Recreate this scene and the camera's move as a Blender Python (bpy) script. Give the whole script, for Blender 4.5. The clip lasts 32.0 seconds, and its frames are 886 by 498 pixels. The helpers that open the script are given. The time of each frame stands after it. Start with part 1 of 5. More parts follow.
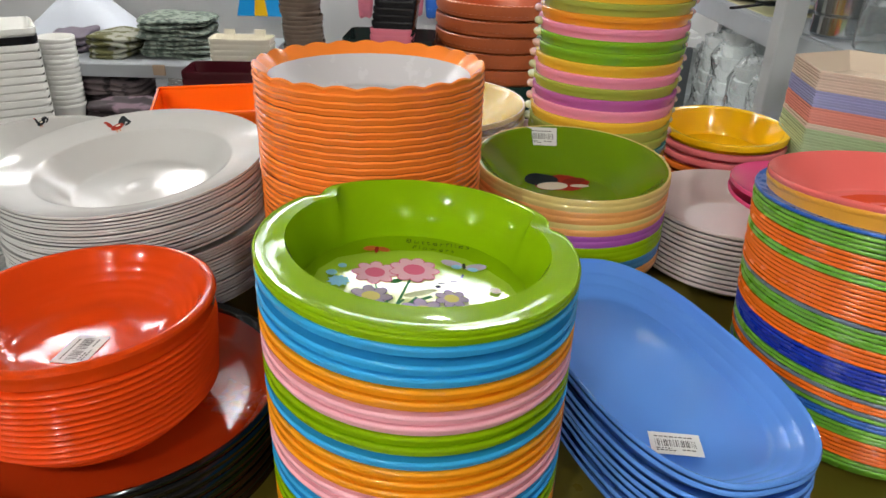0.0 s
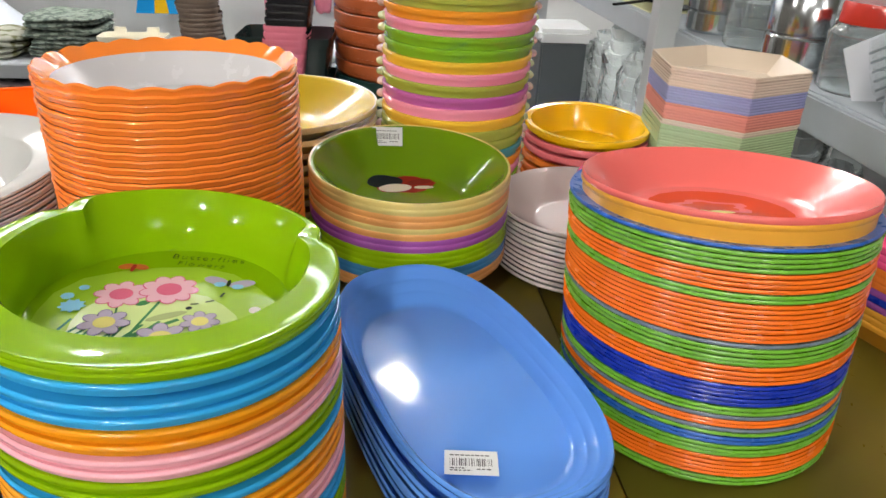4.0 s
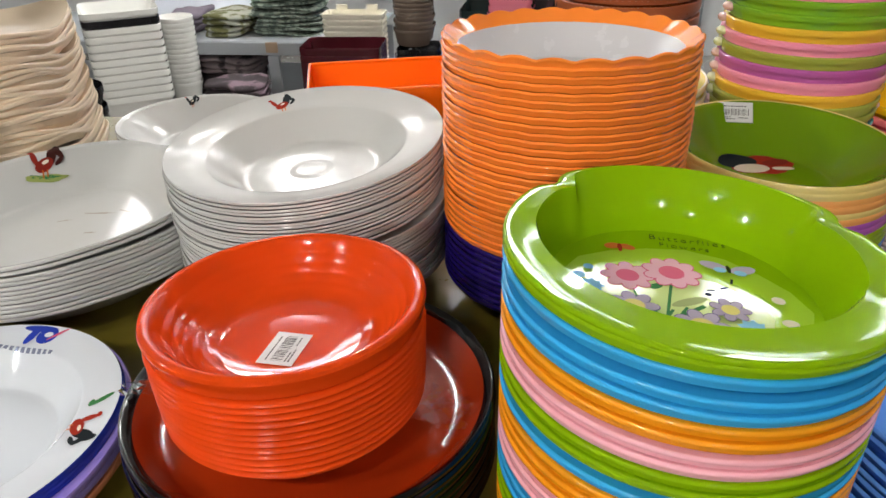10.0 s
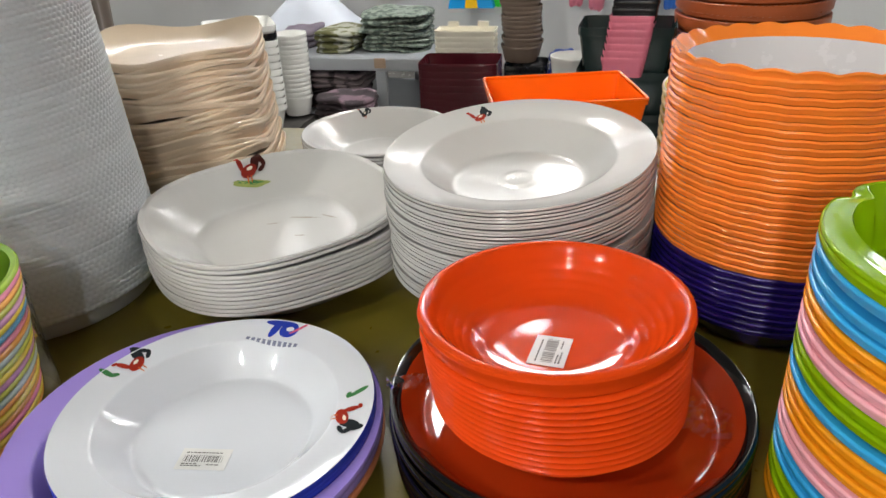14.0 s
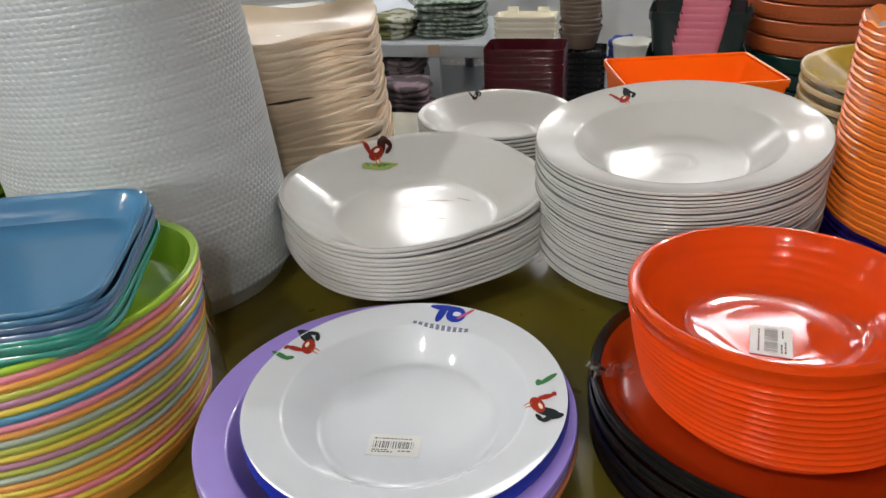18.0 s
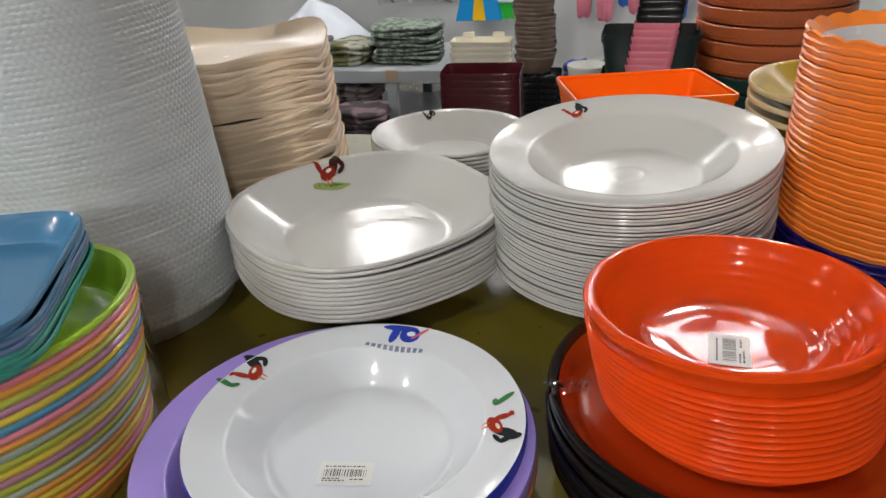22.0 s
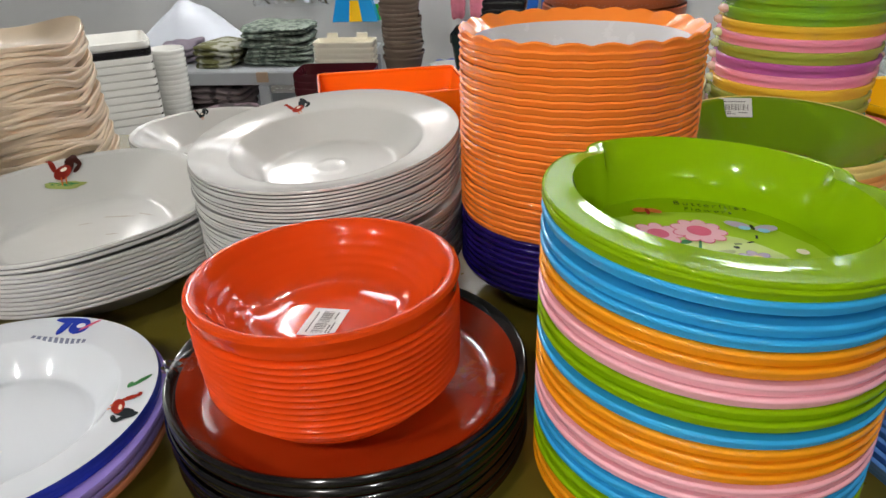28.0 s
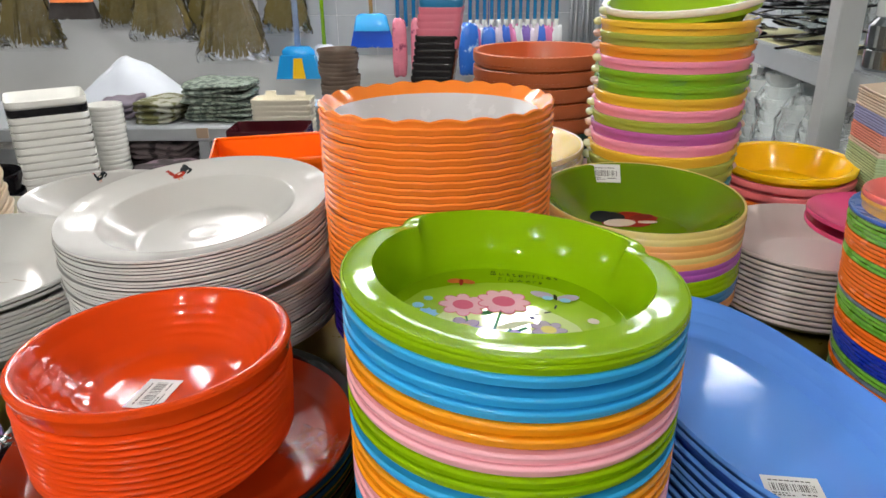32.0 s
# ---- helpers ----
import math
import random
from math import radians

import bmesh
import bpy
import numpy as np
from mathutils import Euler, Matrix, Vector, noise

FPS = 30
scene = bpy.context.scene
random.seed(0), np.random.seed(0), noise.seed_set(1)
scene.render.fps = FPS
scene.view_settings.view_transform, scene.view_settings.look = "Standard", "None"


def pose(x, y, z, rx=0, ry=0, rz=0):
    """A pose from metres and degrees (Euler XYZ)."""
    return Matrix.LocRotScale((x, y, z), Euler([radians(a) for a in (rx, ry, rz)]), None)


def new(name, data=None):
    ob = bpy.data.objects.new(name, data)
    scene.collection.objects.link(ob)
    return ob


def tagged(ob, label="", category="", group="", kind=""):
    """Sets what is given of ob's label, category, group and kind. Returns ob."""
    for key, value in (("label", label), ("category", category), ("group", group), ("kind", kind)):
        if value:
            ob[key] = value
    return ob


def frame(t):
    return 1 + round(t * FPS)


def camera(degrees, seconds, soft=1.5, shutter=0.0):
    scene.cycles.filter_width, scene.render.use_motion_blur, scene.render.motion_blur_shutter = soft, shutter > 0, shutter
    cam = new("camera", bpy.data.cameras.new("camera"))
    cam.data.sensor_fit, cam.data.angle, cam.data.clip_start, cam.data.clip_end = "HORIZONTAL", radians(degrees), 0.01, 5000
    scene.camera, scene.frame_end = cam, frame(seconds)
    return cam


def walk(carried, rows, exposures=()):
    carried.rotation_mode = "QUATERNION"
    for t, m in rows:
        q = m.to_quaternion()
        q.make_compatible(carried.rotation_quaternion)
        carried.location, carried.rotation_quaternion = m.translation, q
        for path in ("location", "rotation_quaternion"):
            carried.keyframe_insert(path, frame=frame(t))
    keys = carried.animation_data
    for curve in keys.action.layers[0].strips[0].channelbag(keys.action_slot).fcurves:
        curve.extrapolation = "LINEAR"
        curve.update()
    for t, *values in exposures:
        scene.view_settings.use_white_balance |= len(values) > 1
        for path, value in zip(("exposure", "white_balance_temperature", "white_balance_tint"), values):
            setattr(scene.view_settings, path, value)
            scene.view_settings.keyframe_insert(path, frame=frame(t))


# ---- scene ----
cam = camera(63.6, 32.0, soft=1.55)
METRES, EYE, TILT, LEAN, TURN = 1.0, 1.165, -27.0, -1.5, 0.0
ROWS = [
    (0.0, 0.0, 0.0, 0.0, 0.0, 0.0, -0.0),
    (0.5, 0.0176, 0.0012, 0.0038, -0.15, -0.03, 0.24),
    (1.0, 0.0421, 0.0024, 0.0065, -1.88, 0.04, 0.47),
    (1.5, 0.0583, -0.0008, 0.0078, -3.51, 0.3, 0.16),
    (2.0, 0.0739, -0.0049, 0.0053, -3.26, 0.34, 0.62),
    (2.5, 0.0875, -0.0056, 0.003, -5.23, 0.46, 1.38),
    (4.5, 0.1005, 0.0473, 0.0105, -5.1, -0.64, 1.89),
    (5.0, 0.0866, 0.0574, 0.0133, -3.7, -0.89, 1.69),
    (5.5, 0.0761, 0.0587, 0.0133, -2.22, -0.89, 1.62),
    (6.0, 0.0581, 0.063, 0.0133, -1.22, -1.15, 1.16),
    (6.5, 0.039, 0.0631, 0.0118, 0.09, -1.3, 0.74),
    (7.0, 0.0164, 0.0606, 0.0124, 1.42, -1.34, -0.03),
    (7.5, -0.0072, 0.061, 0.0132, 2.92, -1.75, -0.43),
    (8.0, -0.0268, 0.062, 0.013, 3.81, -1.77, -0.56),
    (8.5, -0.0424, 0.0605, 0.0127, 4.69, -1.95, -0.46),
    (9.0, -0.0563, 0.0619, 0.0137, 4.92, -1.99, -0.72),
    (9.5, -0.0743, 0.0572, 0.0124, 5.4, -1.98, -0.69),
    (10.0, -0.0934, 0.0539, 0.0117, 7.1, -2.02, -0.7),
    (10.5, -0.1055, 0.0505, 0.0117, 7.41, -1.5, -1.18),
    (11.0, -0.1214, 0.0444, 0.0114, 8.27, -1.44, -1.41),
    (11.5, -0.137, 0.043, 0.0121, 8.92, -1.33, -1.42),
    (12.0, -0.1526, 0.0421, 0.0101, 9.97, -1.56, -1.69),
    (12.5, -0.1703, 0.0401, 0.0106, 10.46, -1.22, -1.8),
    (13.0, -0.1881, 0.0358, 0.0114, 11.53, -1.11, -1.97),
    (13.5, -0.2015, 0.0271, 0.0086, 12.43, -0.94, -2.17),
    (14.0, -0.2129, 0.0193, 0.0026, 13.12, -0.93, -2.35),
    (14.5, -0.2253, 0.016, 0.0002, 13.94, -1.09, -2.33),
    (16.5, -0.2874, 0.0167, -0.0041, 15.15, -1.77, -3.22),
    (17.0, -0.301, 0.014, -0.0061, 15.19, -1.93, -3.18),
    (17.5, -0.3158, 0.0103, -0.0058, 15.09, -1.74, -3.08),
    (18.0, -0.3288, 0.0092, -0.0077, 15.5, -1.91, -2.96),
    (18.5, -0.3461, 0.0077, -0.0103, 16.33, -2.05, -2.95),
    (19.0, -0.3642, 0.0096, -0.0124, 16.73, -1.94, -2.9),
    (19.5, -0.3756, 0.0101, -0.0141, 17.0, -2.12, -3.07),
    (20.0, -0.3754, 0.0122, -0.0153, 15.6, -1.21, -3.09),
    (20.5, -0.3705, 0.014, -0.0167, 14.9, 0.22, -3.01),
    (21.0, -0.3526, 0.0174, -0.016, 13.98, 0.74, -2.33),
    (21.5, -0.3389, 0.022, -0.0158, 13.1, 0.43, -2.02),
    (22.0, -0.3242, 0.0275, -0.0145, 12.55, 0.29, -1.64),
    (22.5, -0.3095, 0.0291, -0.0148, 11.82, 0.4, -1.53),
    (23.0, -0.2955, 0.0252, -0.0171, 12.08, 0.19, -1.72),
    (23.5, -0.2755, 0.0231, -0.0192, 11.78, -0.08, -1.24),
    (24.0, -0.2577, 0.0218, -0.0196, 11.64, -0.24, -1.21),
    (24.5, -0.2414, 0.0249, -0.0206, 11.14, -0.16, -1.24),
    (26.5, -0.1782, 0.0261, -0.0246, 7.79, 0.18, -0.33),
    (27.0, -0.1556, 0.0269, -0.0265, 7.18, -0.0, 0.4),
    (27.5, -0.1351, 0.0309, -0.0269, 7.0, 0.04, 0.61),
    (28.0, -0.1205, 0.0323, -0.0255, 6.03, 0.48, 0.54),
    (28.5, -0.1064, 0.0338, -0.0251, 5.39, 0.47, 0.95),
    (29.0, -0.0893, 0.0335, -0.0247, 4.72, 0.63, 1.03),
    (29.5, -0.0746, 0.0351, -0.0231, 4.25, 0.92, 1.15),
    (30.0, -0.0609, 0.0341, -0.0215, 3.16, 1.44, 1.11),
    (30.5, -0.049, 0.03, -0.0204, 2.7, 1.95, 1.46),
    (31.0, -0.0353, 0.0315, -0.0183, 2.31, 2.43, 1.76),
    (31.5, -0.0299, 0.028, -0.0158, 2.38, 3.57, 1.69),
    (32.0, -0.0344, 0.0226, -0.0149, 2.68, 4.54, 1.2),
]
walk(cam, [(t, pose(0, 0, EYE, TILT, LEAN, TURN) @ pose(METRES * x, METRES * y, METRES * z, 90 + pitch, roll, yaw)) for t, x, y, z, yaw, pitch, roll in ROWS],
     [(0.0, -0.17), (2.5, 0.04), (5.5, 0.16), (9.0, -0.1), (14.0, -0.14), (17.0, -0.3), (21.0, -0.4), (24.0, -0.36), (28.0, -0.22), (32.0, -0.06)])

# ---- light: a shop lit by rows of ceiling tubes ----
world = bpy.data.worlds.new("shop_air")
world.use_nodes = True
world.node_tree.nodes["Background"].inputs[0].default_value = (0.9, 0.95, 1.0, 1)
world.node_tree.nodes["Background"].inputs[1].default_value = 0.25
scene.world = world
TUBE_STRENGTH = 24.0
PANEL_STRENGTH = 52.0
BULB_STRENGTH = 720.0


# ---- materials ----
def lin(h):
    h = h.lstrip("#")
    out = []
    for i in (0, 2, 4):
        c = int(h[i:i + 2], 16) / 255
        out.append(c / 12.92 if c <= 0.04045 else ((c + 0.055) / 1.055) ** 2.4)
    return (*out, 1.0)


MATS = {}


def mat(name, colour, rough=0.3, metal=0.0, coat=0.0, grain=40.0, vary=0.06, bump=0.02, each=0.05, spec=0.5, sss=0.0, trans=0.0, emit=0.0, second=None, mix_scale=8.0, mix_at=0.55, warp=0.0, warp_scale=17.0):
    """One procedural surface: base colour with two scales of variation, roughness wear and fine relief."""
    if name in MATS:
        return MATS[name]
    m = bpy.data.materials.new(name)
    m.use_nodes = True
    nt = m.node_tree
    b = nt.nodes["Principled BSDF"]
    col = lin(colour) if isinstance(colour, str) else colour
    geo = nt.nodes.new("ShaderNodeTexCoord")
    big = nt.nodes.new("ShaderNodeTexNoise")
    big.inputs["Scale"].default_value, big.inputs["Detail"].default_value = mix_scale, 4
    fine = nt.nodes.new("ShaderNodeTexNoise")
    fine.inputs["Scale"].default_value, fine.inputs["Detail"].default_value = grain, 6
    for n in (big, fine):
        nt.links.new(geo.outputs["Object"], n.inputs["Vector"])
    info = nt.nodes.new("ShaderNodeObjectInfo")
    add = nt.nodes.new("ShaderNodeMath")
    add.operation = "MULTIPLY_ADD"
    nt.links.new(info.outputs["Random"], add.inputs[0])
    add.inputs[1].default_value, add.inputs[2].default_value = 2 * each, 1 - each
    val = nt.nodes.new("ShaderNodeMath")
    val.operation = "MULTIPLY_ADD"
    nt.links.new(big.outputs["Fac"], val.inputs[0])
    val.inputs[1].default_value, val.inputs[2].default_value = 2 * vary, -vary
    total = nt.nodes.new("ShaderNodeMath")
    nt.links.new(add.outputs[0], total.inputs[0])
    nt.links.new(val.outputs[0], total.inputs[1])
    hsv = nt.nodes.new("ShaderNodeHueSaturation")
    hsv.inputs["Color"].default_value = col
    nt.links.new(total.outputs[0], hsv.inputs["Value"])
    out = hsv.outputs["Color"]
    if second:
        mx = nt.nodes.new("ShaderNodeMix")
        mx.data_type = "RGBA"
        ramp = nt.nodes.new("ShaderNodeValToRGB")
        ramp.color_ramp.elements[0].position, ramp.color_ramp.elements[1].position = mix_at - 0.04, mix_at + 0.04
        nt.links.new(big.outputs["Fac"], ramp.inputs[0])
        nt.links.new(ramp.outputs[0], mx.inputs[0])
        nt.links.new(out, mx.inputs[6])
        mx.inputs[7].default_value = lin(second)
        out = mx.outputs[2]
    nt.links.new(out, b.inputs["Base Color"])
    rr = nt.nodes.new("ShaderNodeMapRange")
    nt.links.new(fine.outputs["Fac"], rr.inputs[0])
    rr.inputs[3].default_value, rr.inputs[4].default_value = rough * 0.75, min(1, rough * 1.3)
    nt.links.new(rr.outputs[0], b.inputs["Roughness"])
    b.inputs["Metallic"].default_value = metal
    b.inputs["Specular IOR Level"].default_value = spec
    b.inputs["Coat Weight"].default_value = coat
    b.inputs["Coat Roughness"].default_value = 0.06
    b.inputs["Transmission Weight"].default_value = trans
    if sss:
        b.inputs["Subsurface Weight"].default_value = sss
        b.inputs["Subsurface Radius"].default_value = (0.004, 0.003, 0.002)
        b.inputs["Subsurface Scale"].default_value = 1.0
    if bump:
        bp = nt.nodes.new("ShaderNodeBump")
        bp.inputs["Strength"].default_value, bp.inputs["Distance"].default_value = bump, 0.001
        nt.links.new(fine.outputs["Fac"], bp.inputs["Height"])
        nt.links.new(bp.outputs[0], b.inputs["Normal"])
        if warp:
            # slow unevenness of moulded plastic that breaks up reflections
            slow = nt.nodes.new("ShaderNodeTexNoise")
            slow.inputs["Scale"].default_value, slow.inputs["Detail"].default_value = warp_scale, 1.5
            nt.links.new(geo.outputs["Object"], slow.inputs["Vector"])
            wb = nt.nodes.new("ShaderNodeBump")
            wb.inputs["Strength"].default_value, wb.inputs["Distance"].default_value = warp, 0.01
            nt.links.new(slow.outputs["Fac"], wb.inputs["Height"])
            nt.links.new(wb.outputs[0], bp.inputs["Normal"])
    if emit:
        b.inputs["Emission Color"].default_value = col
        b.inputs["Emission Strength"].default_value = emit
    MATS[name] = m
    return m


def plastic(colour, rough=0.28, **k):
    rough = rough * 0.5
    k.setdefault("warp", 0.04)
    return mat("plastic_" + colour.strip("#") + str(rough), colour, rough, grain=60, vary=0.04, bump=0.015, **k)


GREEN, SKY, AMBER, PINK = plastic("#88b00a", 0.12, spec=0.14), plastic("#35a9e6", 0.3), plastic("#f79f1a", 0.3), plastic("#f8b6c2", 0.3)
WHITE = mat("white_melamine", "#cacac8", 0.15, vary=0.03, bump=0.05, each=0.02, spec=0.26, warp=0.07, warp_scale=30.0)
CREAMW = mat("ivory_melamine", "#f6e0c4", 0.24, vary=0.04)
ENAMEL = mat("white_enamel", "#e2e7ef", 0.06, vary=0.02, bump=0.012, warp=0.07)
NAVY = plastic("#1c33a8", 0.2)
LAV = plastic("#a48fe0", 0.25)
RED = plastic("#df4712", 0.11, warp=0.03, spec=0.26)
DULLRED = plastic("#ae3610", 0.25)
BLACK = plastic("#0d0c0e", 0.2)
ORANGE = plastic("#ff8d36", 0.24)
ORANGEIN = mat("pale_grey_inside", "#cfcdd0", 0.25)
PURPLE = plastic("#231464", 0.36, spec=0.28)
BLUE = plastic("#649ef4", 0.16, warp=0.06, spec=0.3)
STICKER = mat("white_sticker_paper", "#e4e5e4", 0.45, bump=0)
INK = mat("black_print_ink", "#333333", 0.5, bump=0)


# ---- builders ----
def part(name, mesh, parent, label="", m=None):
    ob = new(name, mesh)
    ob.parent = parent
    if m is not None:
        ob.matrix_basis = m
    return tagged(ob, label)


def mesh_of(name, verts, faces, *mats, ids=None, smooth=40):
    me = bpy.data.meshes.new(name)
    me.from_pydata([tuple(v) for v in verts], [], faces)
    for mm in mats:
        me.materials.append(mm)
    if ids is not None:
        me.polygons.foreach_set("material_index", ids)
    me.validate()
    me.update()
    if smooth:
        me.shade_smooth()
        me.set_sharp_from_angle(angle=radians(smooth))
    else:
        me.shade_flat()
    return me


def lathe(name, profile, segs, mats, outline=None, lift=None, ids=None, smooth=40, shift=None):
    """Turns a profile of (r, z) rings, first and last on the axis. outline(a): radius factor; lift(a, r): extra height."""
    angles = [2 * math.pi * i / segs for i in range(segs)]
    verts, faces, fid = [], [], []
    rings = profile[1:-1]
    verts.append((0, 0, profile[0][1] + (lift(0, 0) if lift else 0)))
    for r, z in rings:
        for a in angles:
            k = outline(a, r) if outline else 1.0
            verts.append((r * k * math.cos(a), r * k * math.sin(a) + (shift(r) if shift else 0), z + (lift(a, r) if lift else 0)))
    verts.append((0, 0, profile[-1][1] + (lift(0, 0) if lift else 0)))
    last = len(verts) - 1
    for i in range(segs):
        j = (i + 1) % segs
        faces.append((0, 1 + i, 1 + j))
        fid.append(ids[0] if ids else 0)
        for k in range(len(rings) - 1):
            o, p = 1 + k * segs, 1 + (k + 1) * segs
            faces.append((o + i, p + i, p + j, o + j))
            fid.append(ids[k + 1] if ids else 0)
        o = 1 + (len(rings) - 1) * segs
        faces.append((o + i, last, o + j))
        fid.append(ids[-1] if ids else 0)
    return mesh_of(name, verts, faces, *mats, ids=fid, smooth=smooth)


def dish(R, depth, floor_r, flange=0.0, drop=0.004, th=0.0025, lip=0.003, power=1.6, foot=0.0, steps=7, bead=0.0015, skirt=0.0, skin=0.0016):
    """Profile of a plate or bowl whose rim lies at z = 0, and its height above as a function of r."""
    top = [(0, -depth), (floor_r * 0.6, -depth), (floor_r * 0.92, -depth), (floor_r * 0.985, -depth)]
    inner = R - flange - bead
    for i in range(1, steps + 1):
        u = i / steps
        if i == steps and flange:
            v = 1 - 0.3 / steps
            top.append((floor_r + (inner - floor_r) * v, -depth + (depth - drop) * v ** power))
        if i == 1:
            v = 0.25 / steps
            top.append((floor_r + (inner - floor_r) * v, -depth + (depth - (drop if flange else 0)) * v ** power))
        top.append((floor_r + (inner - floor_r) * u, -depth + (depth - (drop if flange else 0)) * u ** power))
    if flange:
        top.append((inner + 0.06 * flange, -drop * 0.93))
        top.append((inner + 0.3 * flange, -drop * 0.68))
        top.append((R - bead * 2, -drop * 0.08))
    n_top = len(top)
    edge = [(R - bead * 0.6, 0.0004), (R - bead * 0.1, -bead * 0.5), (R, -lip * 0.5), (R - bead * 0.3, -lip), (R - bead * 1.6, -lip)]
    if skirt:
        edge = [(R - bead * 0.6, 0.0004), (R - bead * 0.1, -bead * 0.4), (R, -lip * 0.5), (R - bead * 0.2, -lip), (R - skin, -lip - 0.0007), (R - skin - 0.0006, -skirt), (R - skin - 0.0025, -skirt)]
    under = [(max(r - th * 0.25, 0.001), z - th) for r, z in reversed(top[4:-1])]
    low = -depth - th
    base = [(floor_r * 0.98, low), (floor_r * 0.94, low - foot), (floor_r * 0.84, low - foot), (floor_r * 0.8, low), (0, low)]
    return top + edge + under + base, n_top


def ring(name, section, segs, m, outline=None, lift=None, smooth=60):
    """A closed section of (r, z) turned round the axis: a rolled rim."""
    n = len(section)
    V, F = [], []
    for i in range(segs):
        a = 2 * math.pi * i / segs
        for r, z in section:
            k = r * (outline(a, r) if outline else 1.0)
            V.append((k * math.cos(a), k * math.sin(a), z + (lift(a, r) if lift else 0)))
    for i in range(segs):
        j = (i + 1) % segs
        for k in range(n):
            F.append((i * n + k, j * n + k, j * n + (k + 1) % n, i * n + (k + 1) % n))
    return mesh_of(name, V, F, m, smooth=smooth)


def rolled(R, w, h):
    return [(R - w, -0.0002), (R - w * 0.6, 0.0006), (R - w * 0.15, 0.0004), (R + 0.0003, -h * 0.3), (R + 0.0003, -h * 0.75), (R - w * 0.3, -h), (R - w * 0.8, -h * 0.8)]


def height_on(profile, n_top):
    pts = profile[:n_top]

    def h(r):
        for (r0, z0), (r1, z1) in zip(pts, pts[1:]):
            if r <= r1:
                return z0 + (z1 - z0) * (r - r0) / max(r1 - r0, 1e-6)
        return pts[-1][1]
    return h


TABLE_Z = 0.772


def tilted(x, y, z, tx, ty, rz=0.0):
    return Matrix.Translation((x, y, z)) @ Euler((radians(tx), radians(ty), 0)).to_matrix().to_4x4() @ Matrix.Rotation(radians(rz), 4, "Z")


def stack(name, make, colours, top, floor, depth, label, category, group, tilt=(0, 0), base_xy=None, spin=None, jit=0.0006):
    """A pile of nested dishes: the first colour on top with its rim at top, the lowest standing on floor."""
    n = len(colours)
    x1, y1, z1 = top
    x0, y0 = base_xy or (x1, y1)
    z0 = floor + depth
    rng = random.Random(name + group)
    meshes, obs = {}, []
    for i, c in enumerate(colours):
        u = 1 - i / max(n - 1, 1)
        if c not in meshes:
            meshes[c] = make(c)
        ob = new(name, meshes[c])
        first = i == 0
        ob.matrix_basis = tilted(x0 + (x1 - x0) * u + (0 if first else rng.uniform(-jit, jit)), y0 + (y1 - y0) * u + (0 if first else rng.uniform(-jit, jit)),
                                 z0 + (z1 - z0) * u, tilt[0] * u, tilt[1] * u, rng.uniform(0, 360) if spin is None else spin(i, rng) if callable(spin) else spin)
        tagged(ob, label(c) if callable(label) else label, category, group)
        obs.append(ob)
    return obs


def superellipse(n, a=1.0, b=1.0, turn=0.0):
    return lambda t, r=0: (abs(math.cos(t - turn) / a) ** n + abs(math.sin(t - turn) / b) ** n) ** (-1 / n)


def polygon_outline(k, turn=0.0):
    s = 2 * math.pi / k
    return lambda t, r=0: math.cos(s / 2) / math.cos((t - turn) % s - s / 2)


def box_mesh(name, sx, sy, sz, m, bevel=0.002, at=(0, 0, 0)):
    bm = bmesh.new()
    bmesh.ops.create_cube(bm, size=1, matrix=Matrix.Translation(at) @ Matrix.Diagonal((sx, sy, sz, 1)))
    if bevel:
        bmesh.ops.bevel(bm, geom=bm.edges[:], offset=min(bevel, min(sx, sy, sz) * 0.3), segments=2, affect="EDGES")
    me = bpy.data.meshes.new(name)
    bm.to_mesh(me)
    bm.free()
    me.materials.append(m)
    return me


def sticker(parent, x, y, z, rz, w=0.033, h=0.02, tx=0.0, ty=0.0):
    m = tilted(x, y, z, tx, ty, rz)
    s = part("price_sticker", box_mesh("price_sticker", w, h, 0.0004, STICKER, 0), parent, "small white paper price sticker with a barcode", m)
    rng = random.Random(int(abs(x) * 1e5) + 3)
    v, f = [], []

    def bar(x0, y0, x1, y1):
        k = len(v)
        v.extend([(x0, y0, 0.0004), (x1, y0, 0.0004), (x1, y1, 0.0004), (x0, y1, 0.0004)])
        f.append((k, k + 1, k + 2, k + 3))
    px = -w * 0.4
    while px < w * 0.38:
        bw = rng.choice((0.00025, 0.0004, 0.0007))
        bar(px, -h * 0.16, px + bw, h * 0.16)
        px += bw + rng.choice((0.0005, 0.0008, 0.0012))
    for yy, x0, x1 in ((0.27, -0.4, 0.34), (-0.27, -0.4, -0.1), (-0.36, -0.4, 0.0), (-0.3, 0.1, 0.36)):
        px = w * x0
        while px < w * x1:
            bl = rng.uniform(0.001, 0.003)
            bar(px, h * yy, min(px + bl, w * x1), h * (yy + 0.045))
            px += bl + 0.0008
    tagged(part("barcode", mesh_of("barcode", v, f, INK, smooth=0), s), kind="stuff")
    return s


